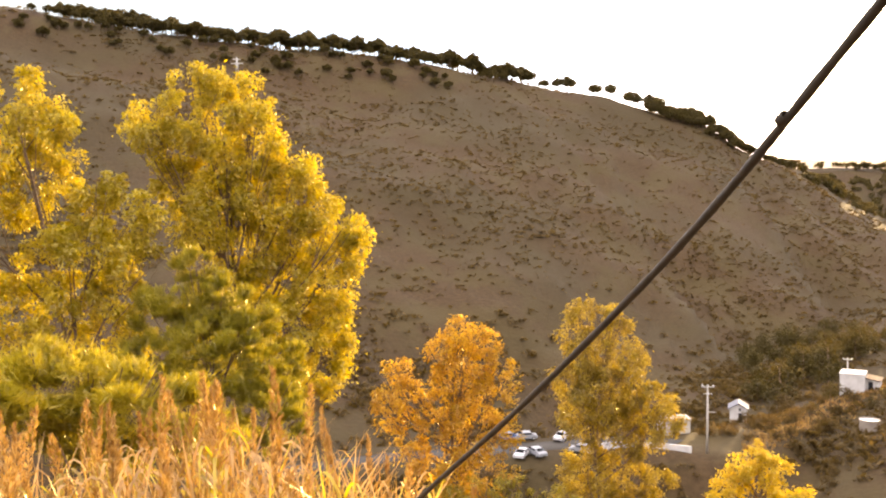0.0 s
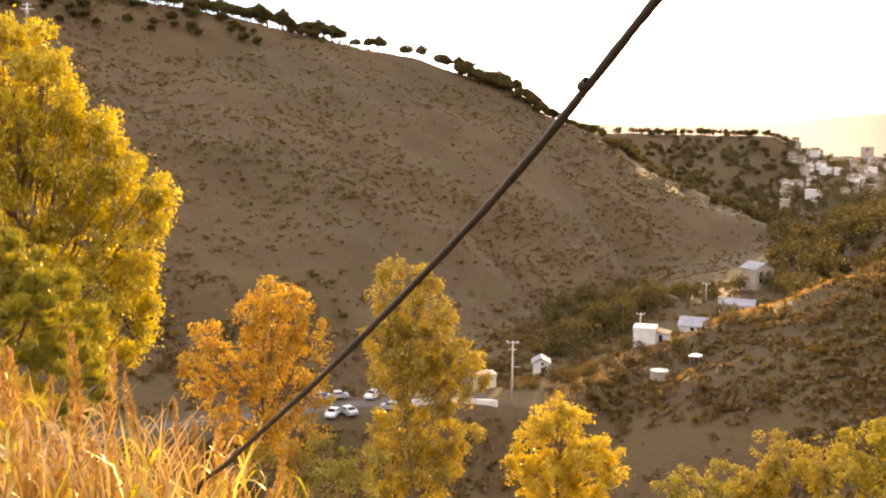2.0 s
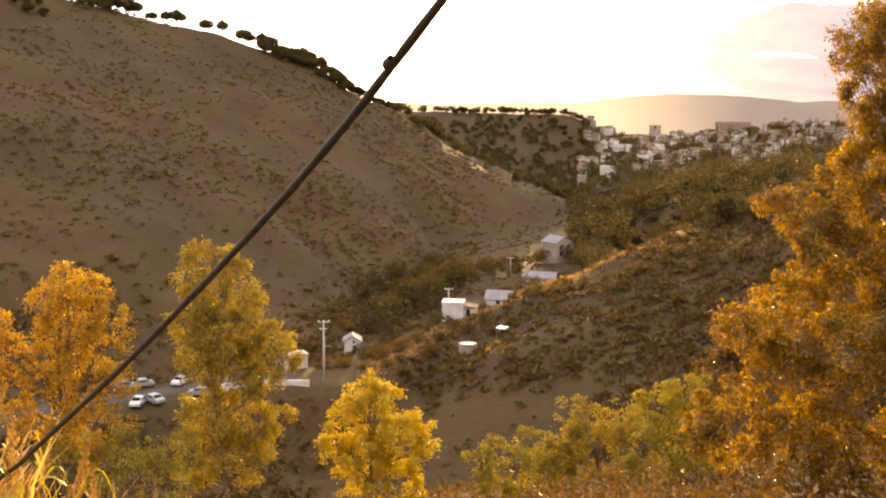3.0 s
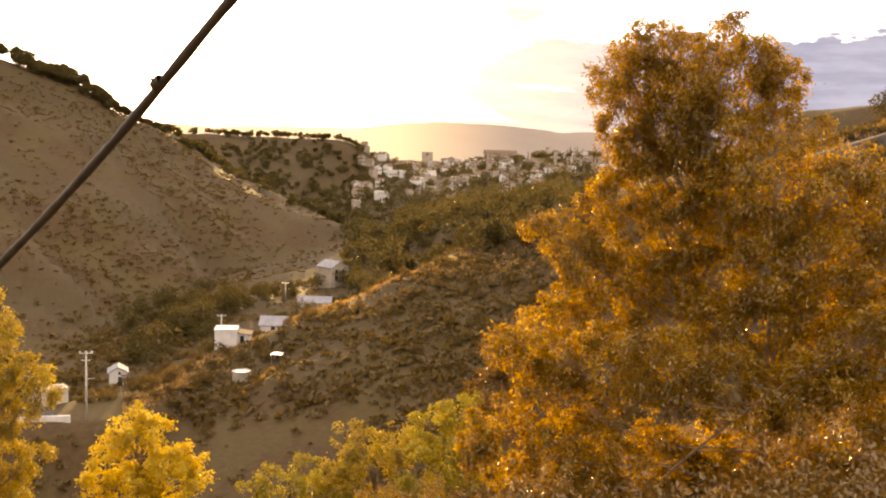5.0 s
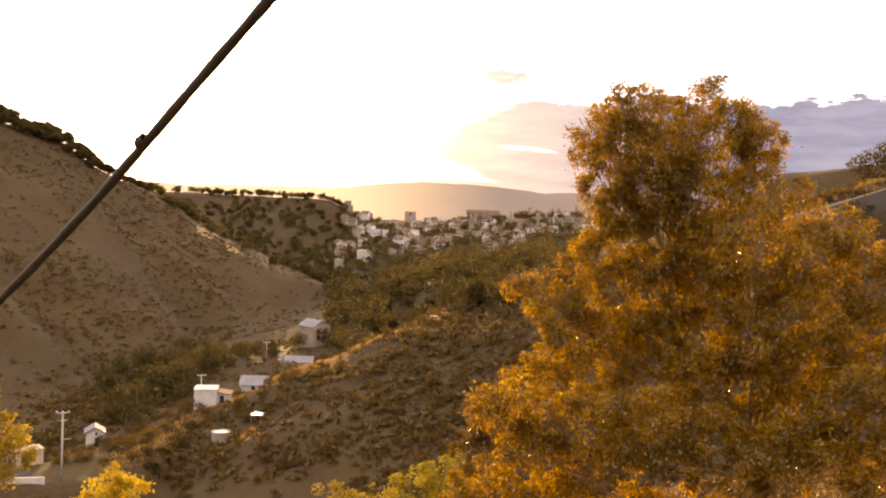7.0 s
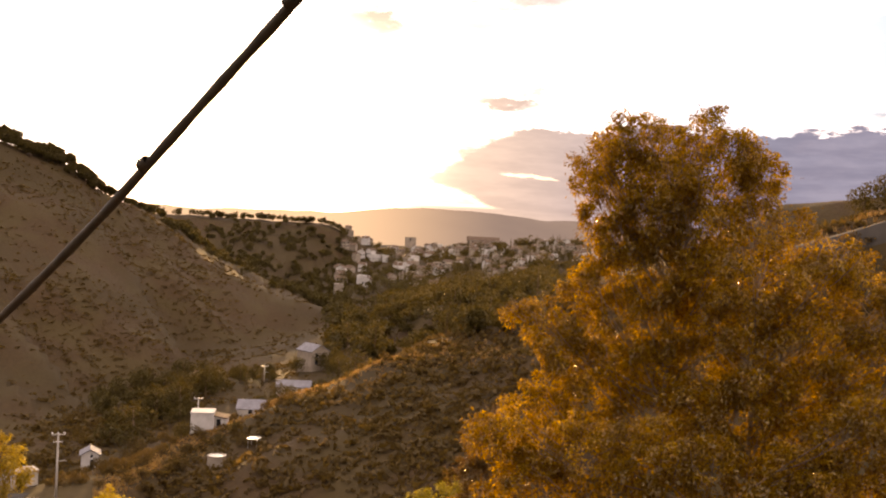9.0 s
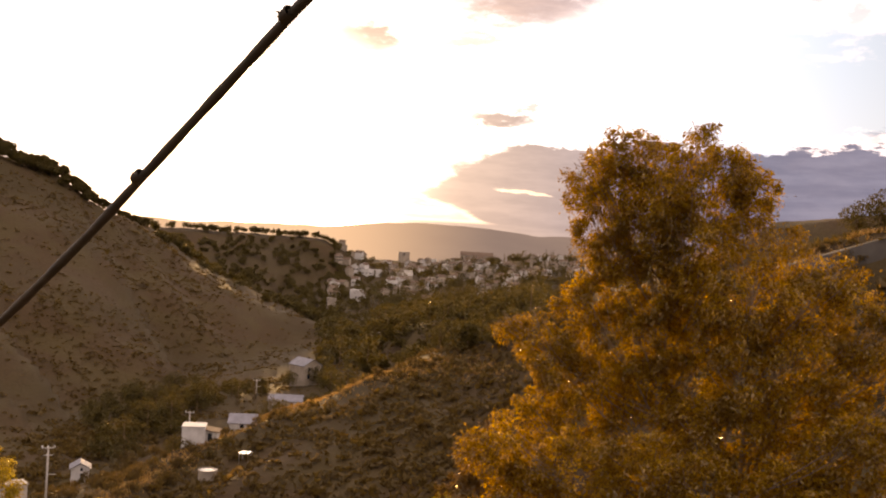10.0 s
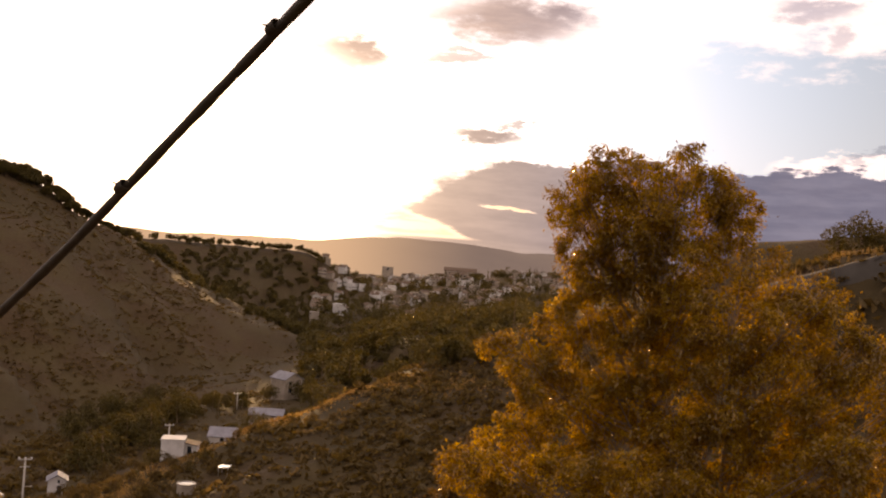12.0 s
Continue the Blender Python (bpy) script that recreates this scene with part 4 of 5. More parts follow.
for az, size in ((2.9, 0.7), (3.6, 0.9), (4.2, 1.1), (5.7, 1.0), (6.6, 1.0), (7.7, 1.2), (8.1, 0.9), (8.9, 0.8), (9.3, 0.7), (9.9, 0.8), (10.4, 0.8), (11.0, 0.9), (11.5, 0.9), (12.1, 0.75), (12.6, 0.7), (13.1, 0.6)):
    pines.put(*crest(az), size)
for i in range(40):
    pines.put(*crest(8.6 + 5.0 * (i + rng_w.random()) / 40, -14 + 10 * rng_w.random()), 0.6 + 0.3 * rng_w.random())
for i in range(22):
    pines.put(*crest(13.0 + 3.0 * (i + rng_w.random()) / 22, -10 + 12 * rng_w.random()), 0.45 + 0.25 * rng_w.random())
FAR_SPOTS = []
# trees among the farm buildings and on the spur: compass angle, distance, size
HOUSE_TREES = ((23.8, 232, 0.80), (23.0, 236, 0.75), (24.6, 226, 0.60), (34.9, 212, 1.45), (38.0, 206, 1.10), (15.9, 214, 1.25), (14.7, 220, 0.90), (21.4, 197, 0.35), (20.6, 192, 0.30), (18.6, 196, 0.45), (17.6, 192, 0.40), (27.4, 240, 0.90), (26.4, 238, 0.50))
woods = Stand([far_tree("holm_oak", "dark rounded evergreen oak on the hillside", "tree", t, w, "round", LEAF_DARK, 70 + i, 1100, 0.5, "oaks on the slopes")
               for i, (t, w) in enumerate(((6.5, 7.0), (8.0, 7.5), (5.0, 6.0), (9.5, 8.0)))], 2)
cypresses = Stand([far_tree("cypress", "slim dark cypress standing among houses", "cypress", t, w, "cypress", LEAF_DARK, 80 + i, 700, 0.45, "cypresses")
                   for i, (t, w) in enumerate(((13, 2.4), (10, 2.2)))], 3)
scrubs = Stand([far_tree("scrub_bush", "dry olive-brown scrub bush on the slope", "bush", t, w, "round", SCRUB, 90 + i, 420, 0.34, "scrub bushes")
                for i, (t, w) in enumerate(((2.4, 3.2), (1.8, 2.6), (3.2, 3.6)))], 4)
for _ in range(70):
    woods.put(30.5 + 11 * rng_w.random(), 290 + 260 * rng_w.random(), 0.9)
for az, d, s in ((34.8, 216, 1.0), (33.4, 224, 0.8), (36.6, 208, 0.8), (38.2, 204, 0.9), (31.4, 240, 0.8), (29.2, 236, 0.8), (28.2, 238, 1.0), (27.2, 262, 1.0), (39.6, 215, 1.0), (35.8, 250, 1.2), (32.6, 262, 1.1), (37.4, 262, 1.2), (40.6, 240, 1.0)):
    woods.put(az, d, s)
for _ in range(36):
    woods.put(13.5 + 6.5 * rng_w.random(), 225 + 80 * rng_w.random(), 0.85)
for _ in range(16):
    woods.put(20 + 7 * rng_w.random(), 236 + 60 * rng_w.random(), 0.7)
for _ in range(70):
    scrubs.put(10.8 + 6.5 * rng_w.random(), 166 + 40 * rng_w.random(), 0.45 + 0.4 * rng_w.random())
for az, d, s in HOUSE_TREES:
    woods.put(az, d, s)
for az, d, s in ((55.3, 232, 0.75), (56.2, 236, 0.6), (57.8, 228, 0.9), (58.8, 236, 0.8), (53.6, 238, 0.6), (60, 225, 0.8), (54.2, 225, 0.4)):
    woods.put(az, d, s)
for az, d, s in ((30.3, 420, 1.1), (22.9, 262, 0.55), (23.3, 266, 0.45), (22.0, 258, 0.5), (14.0, 508, 0.6), (13.25, 504, 0.85), (15.6, 540, 0.6), (13.9, 506, 0.6)):
    cypresses.put(az, d, s)
for _ in range(60):
    scrubs.put(14 + 26 * rng_w.random(), 150 + 75 * rng_w.random(), 0.7)
for _ in range(26):
    scrubs.put(16 + 9 * rng_w.random(), 168 + 50 * rng_w.random(), 0.8)
for _ in range(40):
    scrubs.put(50 + 14 * rng_w.random(), 110 + 150 * rng_w.random(), 0.7)


for i in range(900):
    az, d = 15.0 + 12.5 * rng_w.random(), 500 + 385 * rng_w.random()
    x, y = flat(az, d)
    if float(grid_noise(np.array([x]), np.array([y]), 60, 31)[0]) + 0.4 * rng_w.normal() > -0.25:
        FAR_SPOTS.append((az, d, 0.55 + 0.4 * rng_w.random()))
for i in range(90):
    FAR_SPOTS.append((13.5 + 14 * rng_w.random(), 892 + 14 * rng_w.random(), 0.8))


def make_scrub():
    """Low growth over the far hillside, too much of it to count."""
    rng = np.random.default_rng(9)
    n = 60000
    near = rng.random(n) < 0.42
    az = np.radians(np.where(near, -14 + 78 * rng.random(n), -33 + 54 * rng.random(n)))
    d = np.where(near, 105 + 140 * rng.random(n), 190 + 320 * rng.random(n) ** 0.9)
    saddle = rng.random(n) < 0.16
    az = np.where(saddle, np.radians(11 + 20 * rng.random(n)), az)
    d = np.where(saddle, 240 + 560 * rng.random(n), d)
    x, y = d * np.sin(az), d * np.cos(az)
    keep = grid_noise(x, y, 34, 12) + 0.6 * grid_noise(x, y, 11, 13) + 0.45 * rng.normal(size=n) > -0.1
    road, _ = to_lines(x, y, ROAD_PTS, ROAD_Z)
    keep &= road > 9
    x, y = x[keep], y[keep]
    z = land(x, y)
    size = (0.35 + 1.1 * rng.random(len(x)) ** 2.2) * np.where(np.hypot(x, y) < 245, 1.45, 1.0)
    k = 12
    u = rng.normal(size=(len(x), k, 3))
    u /= np.linalg.norm(u, axis=2, keepdims=True)
    u[..., 2] = np.abs(u[..., 2]) * 0.55
    pts = np.stack([x, y, z], -1)[:, None, :] + u * size[:, None, None] * (0.5 + 0.5 * rng.random((len(x), k, 1)))
    ways = (u + rng.normal(size=u.shape) * 0.6).reshape(-1, 3)
    L = (size[:, None] * (0.5 + 0.5 * rng.random((len(x), k)))).ravel()
    tagged(new("hillside_scrub", leaf_mesh("hillside_scrub", pts.reshape(-1, 3), ways, L, L * 0.55, rng, SCRUB)), "low dry scrub covering the far hillsides", "scrub", kind="stuff")
    spots = []
    for _ in range(3600):
        a = 14 + 26 * rng.random()
        dd = float(np.interp(a, [c[0] for c in RIDGES[2][0]], [c[1] for c in RIDGES[2][0]])) + rng.normal() * 4.5
        p = flat(a, dd)
        spots.append((p[0], p[1], ground_at(a, dd) - 0.05))
    blades("dry_grass", "pale dry grass along the spur's crest", spots, rng, STRAW, 0.7, 0.07, 6)


make_scrub()


# ---- houses ----
def house(name, label, size, wall_mat, roof_mat, roof="gable", openings=(), group="", chimney=False):
    """Walls with a roof of real thickness; openings: (side, along 0..1, foot, width, height)."""
    w, l, h = size
    root = thing(name, (0, 0, -500), label, "house", group)
    bm = bmesh.new()
    rise = {"gable": 0.28 * w, "flat": 0.0, "shed": 0.16 * w}[roof]
    prof = {"gable": [(-w / 2, -1.5), (w / 2, -1.5), (w / 2, h), (0, h + rise), (-w / 2, h)], "flat": [(-w / 2, -1.5), (w / 2, -1.5), (w / 2, h), (-w / 2, h)],
            "shed": [(-w / 2, -1.5), (w / 2, -1.5), (w / 2, h), (-w / 2, h + rise)]}[roof]
    a, b = [bm.verts.new((x, -l / 2, z)) for x, z in prof], [bm.verts.new((x, l / 2, z)) for x, z in prof]
    bm.faces.new(a), bm.faces.new(list(reversed(b)))
    for i in range(len(prof)):
        j = (i + 1) % len(prof)
        bm.faces.new((a[j], a[i], b[i], b[j]))
    bmesh.ops.recalc_face_normals(bm, faces=bm.faces)
    part("wall", bm, wall_mat, root)
    o, th = 0.35, 0.16
    if roof == "flat":
        bm = boxed((-w / 2 - 0.1, -l / 2 - 0.1, h + 0.003), (w / 2 + 0.1, l / 2 + 0.1, h + 0.3), 0.04)
        part("roof", bm, wall_mat, root)
    else:
        runs = [((-w / 2 - o, h - o * 2 * rise / w), (0, h + rise)), ((0, h + rise), (w / 2 + o, h - o * 2 * rise / w))] if roof == "gable" else [((-w / 2 - o, h + rise + o * rise / w), (w / 2 + o, h - o * rise / w))]
        for (x0, z0), (x1, z1) in runs:
            bm = bmesh.new()
            v = [bm.verts.new((x, y, z + dz)) for dz in (0.01, th) for x, z, y in ((x0, z0, -l / 2 - o), (x1, z1, -l / 2 - o), (x1, z1, l / 2 + o), (x0, z0, l / 2 + o))]
            for f in ((3, 2, 1, 0), (4, 5, 6, 7), (0, 1, 5, 4), (1, 2, 6, 5), (2, 3, 7, 6), (3, 0, 4, 7)):
                bm.faces.new([v[i] for i in f])
            part("roof", bm, roof_mat, root)
    if chimney:
        part("chimney", boxed((w * 0.2, -0.3, h), (w * 0.2 + 0.5, 0.3, h + rise + 0.9), 0.03), wall_mat, root)
    for side, along, foot, ow, oh in openings:
        if side in ("s", "n"):
            y = (-l / 2 - 0.03) if side == "s" else (l / 2 - 0.05)
            x = -w / 2 + along * w
            bm = boxed((x - ow / 2, y, foot), (x + ow / 2, y + 0.08, foot + oh))
        else:
            x = (-w / 2 - 0.03) if side == "w" else (w / 2 - 0.05)
            y = -l / 2 + along * l
            bm = boxed((x, y - ow / 2, foot), (x + 0.08, y + ow / 2, foot + oh))
        part("door" if foot < 0.2 else "window", bm, DARK_HOLE, root)
    return root


def put_house(ob, az, d, turn, up=0.0):
    ob.matrix_basis = Matrix.Translation(on_ground(az, d) + Vector((0, 0, up))) @ Matrix.Rotation(radians(turn), 4, "Z")


put_house(house("cottage", "small whitewashed cottage with a dark door by the road", (3.1, 3.6, 2.6), WHITEWASH, GREY_ROOF, "gable",
                (("s", 0.62, 0.0, 0.7, 1.7), ("s", 0.58, 2.1, 0.4, 0.55), ("w", 0.5, 1.2, 0.8, 1.0))), 13.75, 190, -13.75, 1.8)
put_house(house("villa", "flat-roofed whitewashed house on the spur among shrubs", (4.4, 4.6, 3.3), WHITEWASH, WHITEWASH, "flat",
                (("w", 0.5, 1.2, 0.9, 1.1),)), 19.7, 203, -25, 0.3)
put_house(house("annexe", "low whitewashed annexe with a tiled lean-to roof", (2.8, 3.6, 1.9), WHITEWASH, TERRACOTTA, "shed", (("s", 0.5, 0.0, 0.8, 1.7),)), 20.65, 204, -30, 0.1)
put_house(house("barn", "whitewashed barn with a grey sheet roof on the spur", (5.2, 5.4, 2.3), WHITEWASH, GREY_ROOF, "gable", (("s", 0.5, 0.0, 1.2, 2.0), ("w", 0.5, 1.2, 0.8, 0.8))), 22.4, 214, 60, -0.9)
put_house(house("farmhouse", "long low pale farmhouse behind shrubs", (4.2, 8, 2.6), WHITEWASH, GREY_ROOF, "gable", (("w", 0.3, 1.2, 0.8, 1.0), ("w", 0.7, 1.2, 0.8, 1.0))), 24.7, 246, 60, 0.8)
put_house(house("white_block", "pale tall house behind the rocky knoll", (6, 7, 5.2), PLASTER, GREY_ROOF, "gable", (("s", 0.3, 1.5, 1.0, 1.3), ("s", 0.7, 1.5, 1.0, 1.3), ("s", 0.3, 3.6, 0.9, 1.1), ("s", 0.7, 3.6, 0.9, 1.1))), 25.7, 285, 10, 0.8)
put_house(house("roadside_shed", "low grey roadside shed with a flat roof", (5, 3, 2.4), CONCRETE, CONCRETE, "flat", (("s", 0.5, 0.0, 0.9, 1.9),)), 10.2, 172, 5, 0.2)


def make_tank():
    """A round masonry water tank, full to the rim."""
    foot = on_ground(20.55, 178, 1.5)
    root = thing("water_tank", foot, "round masonry water tank with a bright wet top", "tank")
    top = 3.9
    bm = bmesh.new()
    ring = []
    for r, z in ((1.7, 0), (1.58, top - 0.25), (1.7, top - 0.2), (1.7, top), (1.47, top), (1.47, top - 0.3)):
        ring.append([bm.verts.new((r * math.cos(i * math.pi / 18), r * math.sin(i * math.pi / 18), z)) for i in range(36)])
    for lo, hi in zip(ring, ring[1:]):
        for i in range(36):
            bm.faces.new((lo[i], lo[(i + 1) % 36], hi[(i + 1) % 36], hi[i]))
    part("wall", bm, STONE, root)
    bm = bmesh.new()
    bmesh.ops.create_circle(bm, cap_ends=True, radius=1.49, segments=36, matrix=Matrix.Translation((0, 0, top - 0.08)))
    part("water", bm, WATER_SHEET, root, "still water catching the low sun")


make_tank()


def make_shelter():
    foot = on_ground(22.6, 187, 0.2)
    root = thing("car_shelter", foot, "open shelter with a shiny sheet-metal roof", "shelter")
    h = 2.7
    for x in (-1.3, 1.3):
        for y in (-1.6, 1.6):
            part("post", boxed((x - 0.06, y - 0.06, 0), (x + 0.06, y + 0.06, h)), GALVANISED, root)
    bm = bmesh.new()
    for i in range(14):
        x0, x1 = -1.6 + i * 3.2 / 14, -1.6 + (i + 0.55) * 3.2 / 14
        box(bm, (x0, -2.0, h + 0.01), (x1, 2.0, h + 0.07))
    box(bm, (-1.6, -2.0, h - 0.02), (1.6, 2.0, h + 0.03))
    part("roof", bm, BRIGHT_SHEET, root, "corrugated bright metal roof")
    root.rotation_euler = (0, 0, radians(-40))
    root.scale = (0.65, 0.65, 0.65)


make_shelter()


def make_pole(az, d, top_el, label, arms=2):
    """A roadside pole with a lamp bracket."""
    foot = on_ground(az, d, 0.3)
    h = d * math.tan(radians(top_el)) - foot.z
    root = thing("utility_pole", foot, label, "pole", "poles in the valley")
    child("shaft", tube_mesh("shaft", [(0, 0, 0), (0, 0, h * 0.5), (0, 0, h)], [0.2, 0.17, 0.13], CONCRETE, 8), root)
    for k in range(arms):
        z = h - 0.25 - k * 1.1
        w = 0.95 if k == 0 else 0.7
        part("crossarm", boxed((-w, -0.07, z), (w, 0.07, z + 0.14), 0.01), GALVANISED, root)
        if k == 0:
            for x in (-0.85, 0.0, 0.85):
                child("insulator", tube_mesh("insulator", [(x, 0, z + 0.14), (x, 0, z + 0.22), (x, 0, z + 0.34), (x, 0, z + 0.42)], [0.08, 0.16, 0.16, 0.06], WHITEWASH, 8), root, "white glazed insulator")
    part("bracket", boxed((0.1, -0.04, h * 0.62), (1.3, 0.04, h * 0.62 + 0.08)), GALVANISED, root)
    root.rotation_euler = (0, 0, radians(-14))


make_pole(12.07, 158, -11.75, "tall pale concrete pole with white insulators on its crossarm")
make_pole(16.75, 236, -12.0, "short pale concrete pole beside the track", 1)
make_pole(19.4, 222, -9.9, "pale concrete pole behind the whitewashed house", 1)
make_pole(23.0, 268, -8.05, "pale concrete pole standing over the shrubs", 1)


def make_mast():
    """The steel mast high on the far hill."""
    foot = on_ground(-14.55, 408, 0.3)
    root = thing("power_mast", foot, "pale steel power mast high on the hillside", "mast")
    h = 9.0
    for sx in (-1, 1):
        for sy in (-1, 1):
            child("leg", tube_mesh("leg", [(sx * 0.8, sy * 0.8, 0), (sx * 0.3, sy * 0.3, h * 0.6), (sx * 0.12, sy * 0.12, h)], [0.13, 0.11, 0.09], GALVANISED, 5), root)
    for z, w in ((h * 0.72, 2.4), (h * 0.9, 1.6)):
        part("crossarm", boxed((-w, -0.12, z), (w, 0.12, z + 0.28)), GALVANISED, root)


make_mast()


def make_wall():
    """The whitewashed parapet along the bend."""
    line = [(5.2, 162.5), (6.5, 163), (8, 162.5), (9.4, 160.5), (11.2, 157.5)]
    pts = [flat(*p) for p in line]
    root = thing("parapet", on_ground(*line[0]), "low whitewashed parapet wall along the road bend", "wall")
    foot = root.location
    for (a, b), (pa, pb) in zip(zip(pts, pts[1:]), zip(line, line[1:])):
        za, zb = float(np.interp(pa[0], [r[0] for r in ROAD], ROAD_Z)), float(np.interp(pb[0], [r[0] for r in ROAD], ROAD_Z))
        d = Vector((b[0] - a[0], b[1] - a[1], 0)).normalized()
        s = Vector((-d.y, d.x, 0)) * 0.17
        bm = bmesh.new()
        v = [bm.verts.new(Vector((p[0], p[1], z + dz)) + k * s - foot) for p, z in ((a, za), (b, zb)) for k in (-1, 1) for dz in (-1.6, 1.1)]
        for f in ((0, 1, 3, 2), (4, 6, 7, 5), (0, 4, 5, 1), (2, 3, 7, 6), (1, 5, 7, 3), (0, 2, 6, 4)):
            bm.faces.new([v[i] for i in f])
        bmesh.ops.recalc_face_normals(bm, faces=bm.faces)
        part("panel", bm, WHITEWASH, root)


make_wall()


def car(paint, label):
    root = thing("parked_car", (0, 0, -500), label, "car", "cars parked by the road")
    prof = [(-2.05, 0.35), (-2.08, 0.75), (-1.9, 0.92), (-1.5, 0.98), (-0.75, 1.42), (0.55, 1.46), (1.25, 1.0), (1.9, 0.86), (2.08, 0.68), (2.05, 0.35)]
    bm = bmesh.new()
    rows = []
    for y, s in ((-0.84, 0.93), (-0.74, 1.0), (0.74, 1.0), (0.84, 0.93)):
        rows.append([bm.verts.new((x * (1 if abs(y) < 0.8 else 0.985), y * (0.86 if z > 1.2 else 1.0), 0.35 + (z - 0.35) * s)) for x, z in prof])
    for r0, r1 in zip(rows, rows[1:]):
        for i in range(len(prof)):
            j = (i + 1) % len(prof)
            bm.faces.new((r0[i], r0[j], r1[j], r1[i]))
    bm.faces.new(list(reversed(rows[0]))), bm.faces.new(rows[-1])
    bmesh.ops.recalc_face_normals(bm, faces=bm.faces)
    part("body", bm, paint, root)
    for x0, x1, z0, z1, name in ((0.62, 1.2, 1.42, 1.05, "windscreen"), (-0.85, -1.42, 1.39, 1.05, "rear_window")):
        bm = bmesh.new()
        o = 0.015 if x1 > x0 else -0.015
        bm.faces.new([bm.verts.new(p) for p in ((x0 + o, -0.58, z0 + 0.01), (x1 + o, -0.68, z1 + 0.01), (x1 + o, 0.68, z1 + 0.01), (x0 + o, 0.58, z0 + 0.01))])
        bmesh.ops.solidify(bm, geom=bm.faces[:], thickness=0.012)
        part(name, bm, DARK_HOLE, root)
    for y in (-0.80, 0.80):
        part("side_window", boxed((-0.95, y - 0.03, 1.03), (0.85, y + 0.03, 1.32), 0.02), DARK_HOLE, root)
    for x in (-1.28, 1.3):
        for y in (-0.78, 0.78):
            w = child("wheel", tube_mesh("wheel", [(x, y - 0.1, 0.32), (x, y - 0.09, 0.32), (x, y + 0.09, 0.32), (x, y + 0.1, 0.32)], [0.27, 0.32, 0.32, 0.27], RUBBER, 16), root)
            child("rim", tube_mesh("rim", [(x, y - 0.105, 0.32), (x, y + 0.105, 0.32)], [0.19, 0.19], GALVANISED, 12), w)
    for y in (-0.58, 0.58):
        part("headlight", boxed((2.02, y - 0.16, 0.66), (2.08, y + 0.16, 0.78), 0.02), BRIGHT_SHEET, root)
    return root


CARS = [car(PAINTS[0], "white parked hatchback beside the valley road"), car(PAINTS[1], "silver parked hatchback beside the valley road"), car(PAINTS[2], "dark blue parked hatchback beside the valley road")]
fresh = set()
for az, d, k, turn in ((3.9, 169.5, 0, 235), (1.7, 170.0, 1, 190), (0.7, 169.6, 2, 185), (2.35, 160.2, 1, 120), (1.5, 159.4, 0, 250), (5.0, 161.4, 1, 160)):
    m = Matrix.Translation(on_ground(az, d) + Vector((0, 0, 0.02))) @ Matrix.Rotation(radians(turn), 4, "Z")
    if k in fresh:
        copy_thing(CARS[k], m)
    else:
        fresh.add(k)
        CARS[k].matrix_basis = m


# ---- the town ----
def make_town():
    rng = np.random.default_rng(21)
    kinds = []
    for i in range(8):
        w, l, h = 4.4 + 2.4 * rng.random(), 5 + 4 * rng.random(), 3.6 + 2.4 * rng.random()
        opens = [("s", (j + 0.5) / 3, 1.2 + 2.8 * f, 1.0, 1.4) for j in range(3) for f in range(2) if 1.2 + 2.8 * f + 1.4 < h]
        opens += [("w", (j + 0.5) / 2, 1.2 + 2.8 * f, 1.0, 1.4) for j in range(2) for f in range(2) if 1.2 + 2.8 * f + 1.4 < h]
        kinds.append(house("town_house", "pale town house with a tiled roof on the far hill", (w, l, h), (STONE if i == 4 else WHITEWASH if i % 3 == 0 else PLASTER), TERRACOTTA, "gable" if i % 4 else "flat", opens, "houses of the town", i % 2 == 0))
    used = set()
    for i in range(230):
        az = 26.8 + 15.2 * rng.random()
        d = 660 + 400 * rng.random() ** 0.7
        if az > 38 and d < 760:
            continue
        k = int(rng.integers(0, 8))
        m = Matrix.Translation(on_ground(az, d) + Vector((0, 0, 0.6))) @ Matrix.Rotation(radians(float(rng.choice([0, 20, 45, 70])) + 90 * int(rng.integers(0, 4))), 4, "Z")
        if k in used:
            copy_thing(kinds[k], m)
        else:
            used.add(k)
            kinds[k].matrix_basis = m
    for i in range(420):
        FAR_SPOTS.append((27 + 15 * rng.random(), 560 + 480 * rng.random(), 0.8 + 0.7 * rng.random()))
    for i in range(300):
        FAR_SPOTS.append((29.5 + 10 * rng.random(), 430 + 260 * rng.random(), 1.0 + 0.9 * rng.random()))
    for i in range(220):
        FAR_SPOTS.append((26.5 + 12 * rng.random(), 300 + 170 * rng.random(), 0.6 + 1.1 * rng.random() ** 2))
    for i in range(90):
        cypresses.put(29 + 12.5 * rng.random(), 560 + 440 * rng.random(), 0.9)
    for az in (38.0, 38.3, 39.2, 39.6, 39.9, 40.3, 40.6, 40.9):
        (woods if az < 38.5 else cypresses).put(az, 985, 1.0)
    tower = house("church_tower", "square stone tower rising over the town", (12, 12, 10.5), STONE, STONE, "flat", (("s", 0.5, 7.0, 1.6, 2.6), ("w", 0.5, 7.0, 1.6, 2.6)))
    put_house(tower, 31.0, 1075, -30, 0.5)
    long_house = house("convent", "long pale building with a tiled roof", (12, 34, 7), PLASTER, TERRACOTTA, "gable", [("w", (j + 0.5) / 8, 3.0, 1.6, 2.4) for j in range(8)])
    put_house(long_house, 35.2, 1040, 55, 1.0)


make_town()


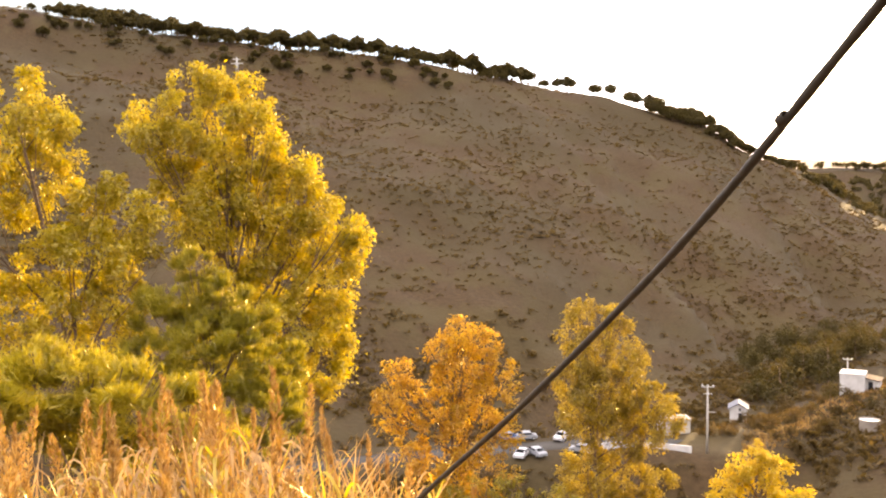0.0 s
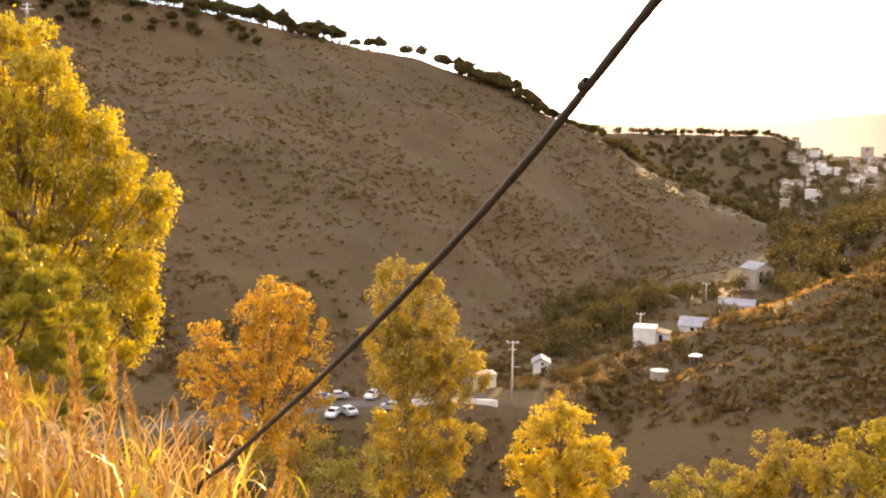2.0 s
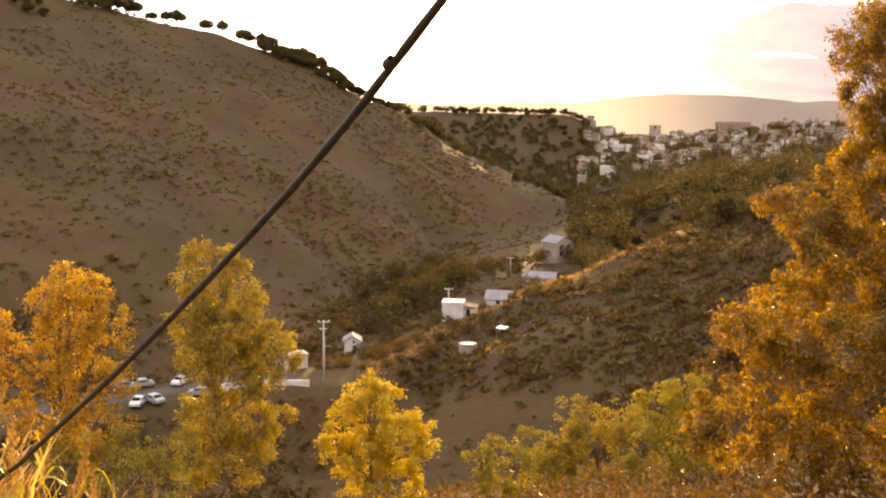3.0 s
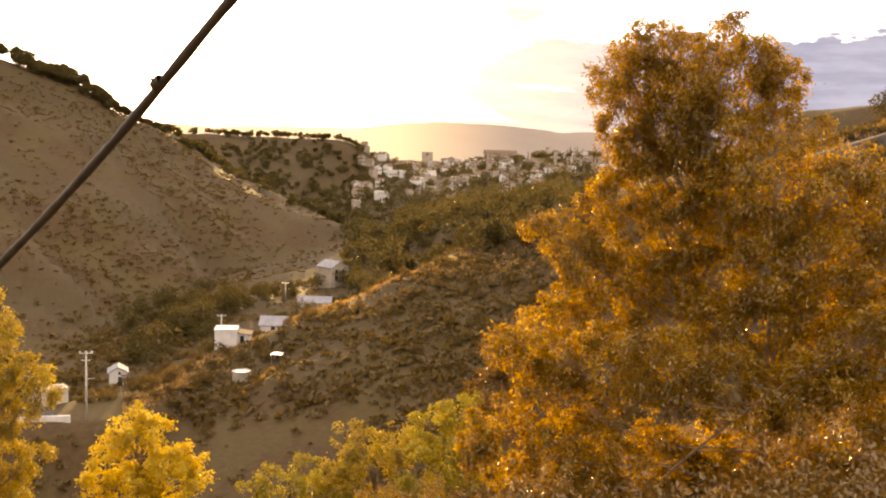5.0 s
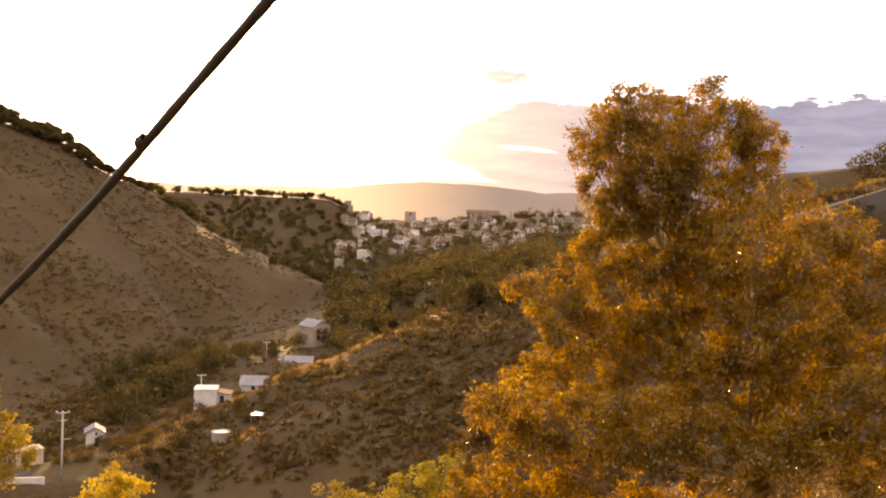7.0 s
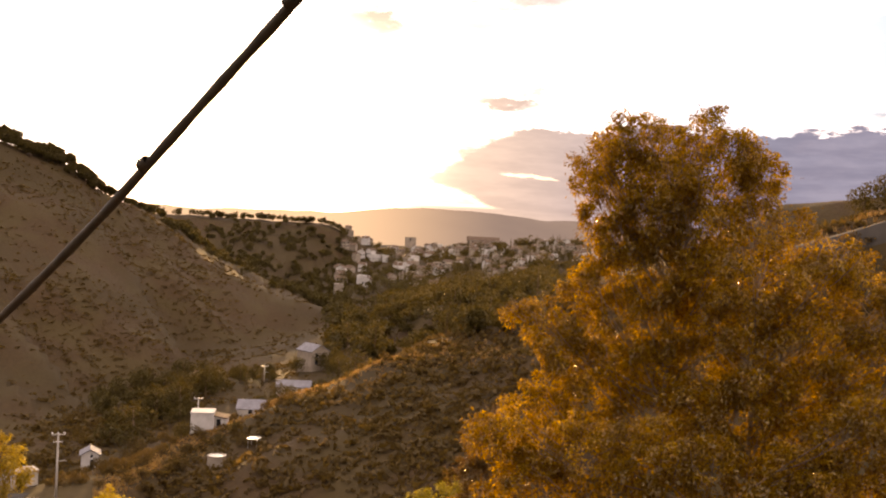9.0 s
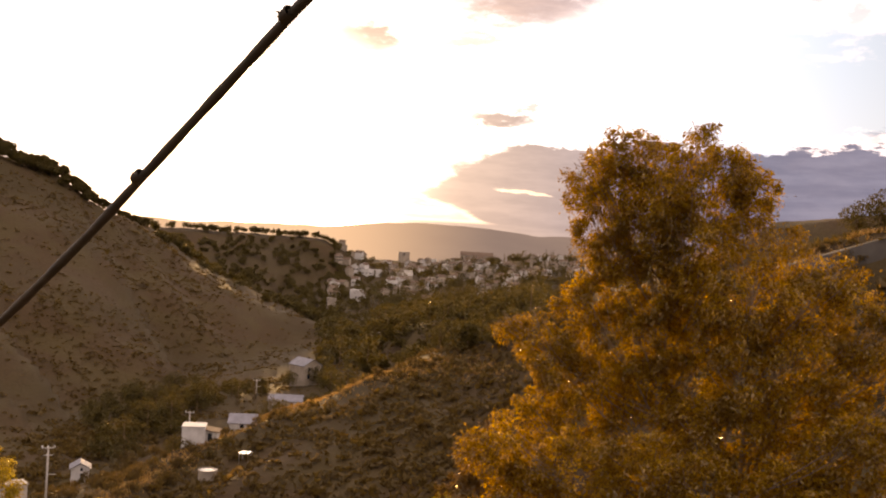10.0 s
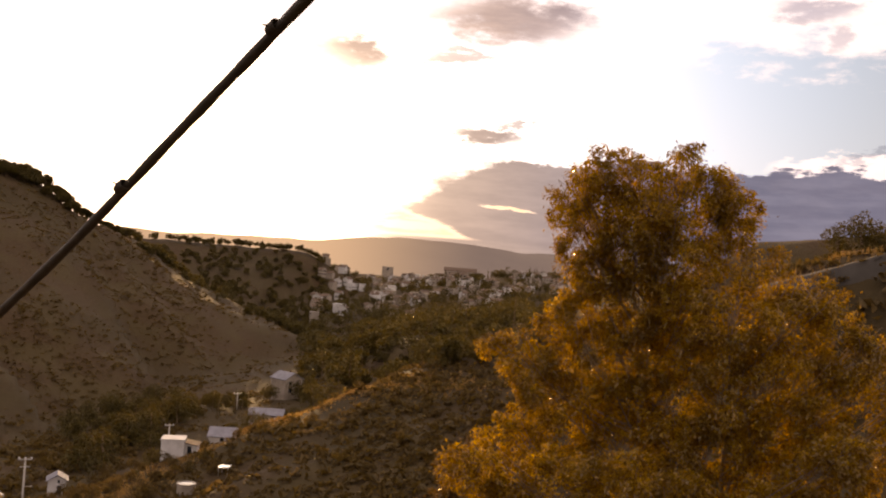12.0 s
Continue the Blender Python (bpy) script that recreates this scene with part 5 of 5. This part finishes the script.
# ---- the upper track on the near hill ----
def make_track():
    az = np.arange(50.5, 90, 0.5)
    line = [(50.5, 123.4), (54.8, 121), (58.4, 119), (70, 113), (95, 111)]
    zc = [-1.4, 1.75, 4.5, 9.1, 16.1]
    d = np.interp(az, [p[0] for p in line], [p[1] for p in line])
    z = np.interp(az, [p[0] for p in line], zc)
    a = np.radians(az)
    rows = [np.stack([(d + o) * np.sin(a), (d + o) * np.cos(a), z + h], -1) for o, h in ((-3.2, -3.2), (-2.1, 0.12), (0.4, 0.3), (3.2, 0.45), (3.6, -1.6))]
    V = np.stack(rows, 1)
    i = np.arange(len(az) - 1)[:, None] * 5 + np.arange(4)[None, :]
    quads = np.stack([i, i + 5, i + 6, i + 1], -1).reshape(-1, 4)
    tagged(new("road", mesh_from("road", V.reshape(-1, 3), [quads], TARMAC)), "grey tarmac road cut along the near hill", "road", kind="structure")
    rng = np.random.default_rng(52)
    spots = []
    for _ in range(1500):
        aa, dd = 51 + 14 * rng.random(), 126 + 26 * rng.random()
        p = flat(aa, dd)
        spots.append((p[0], p[1], ground_at(aa, dd) - 0.05))
    blades("verge_grass", "dry straw grass on the verge above the road", spots, rng, STRAW, 0.8, 0.06, 6)


make_track()
for az, d, s in ((55.2, 152, 0.55), (55.9, 150, 0.6), (57.0, 147, 0.85), (57.7, 149, 0.7), (59.2, 147, 0.75), (53.9, 153, 0.34), (61, 150, 0.5)):
    woods.put(az, d, s)


def make_far_woods():
    """Trees beyond the spur, too many and too far to tell apart: one body of leaf sprays on short stems."""
    rng = np.random.default_rng(61)
    pts, ways, sizes, stem_v, stem_f = [], [], [], [], []
    for az, d, s in FAR_SPOTS:
        foot = np.array(on_ground(az, d, 0.3))
        tall, wide = (5.5 + 4 * rng.random()) * s, (5.5 + 3 * rng.random()) * s
        v, f = tube([tuple(foot), tuple(foot + np.array([0.2, 0, tall * 0.7]))], [0.22, 0.08], 5)
        stem_f += [tuple(i + len(stem_v) for i in g) for g in f]
        stem_v += [tuple(p) for p in v]
        for k in range(6):
            a = k * 2.4 + rng.random()
            c = foot + np.array([math.cos(a) * wide * 0.26, math.sin(a) * wide * 0.26, tall * (0.3 + 0.42 * rng.random())])
            u = rng.normal(size=(30, 3))
            u /= np.linalg.norm(u, axis=1, keepdims=True)
            pts.append(c + u * wide * 0.26 * (0.55 + 0.5 * rng.random((30, 1))))
            ways.append(u + rng.normal(size=(30, 3)) * 0.6)
            sizes.append(np.full(30, 1.15))
    pts, ways, L = np.concatenate(pts), np.concatenate(ways), np.concatenate(sizes)
    L = L * (0.6 + 0.8 * rng.random(len(L)))
    tagged(new("far_woods", leaf_mesh("far_woods", pts, ways, L, L * 0.6, rng, LEAF_DARK)), "dark evergreen woods round the distant town", "woods", kind="stuff")
    tagged(new("far_stems", mesh_from("far_stems", stem_v, [stem_f], BARK)), "thin dark stems of the distant woods", "woods", kind="stuff")


make_far_woods()
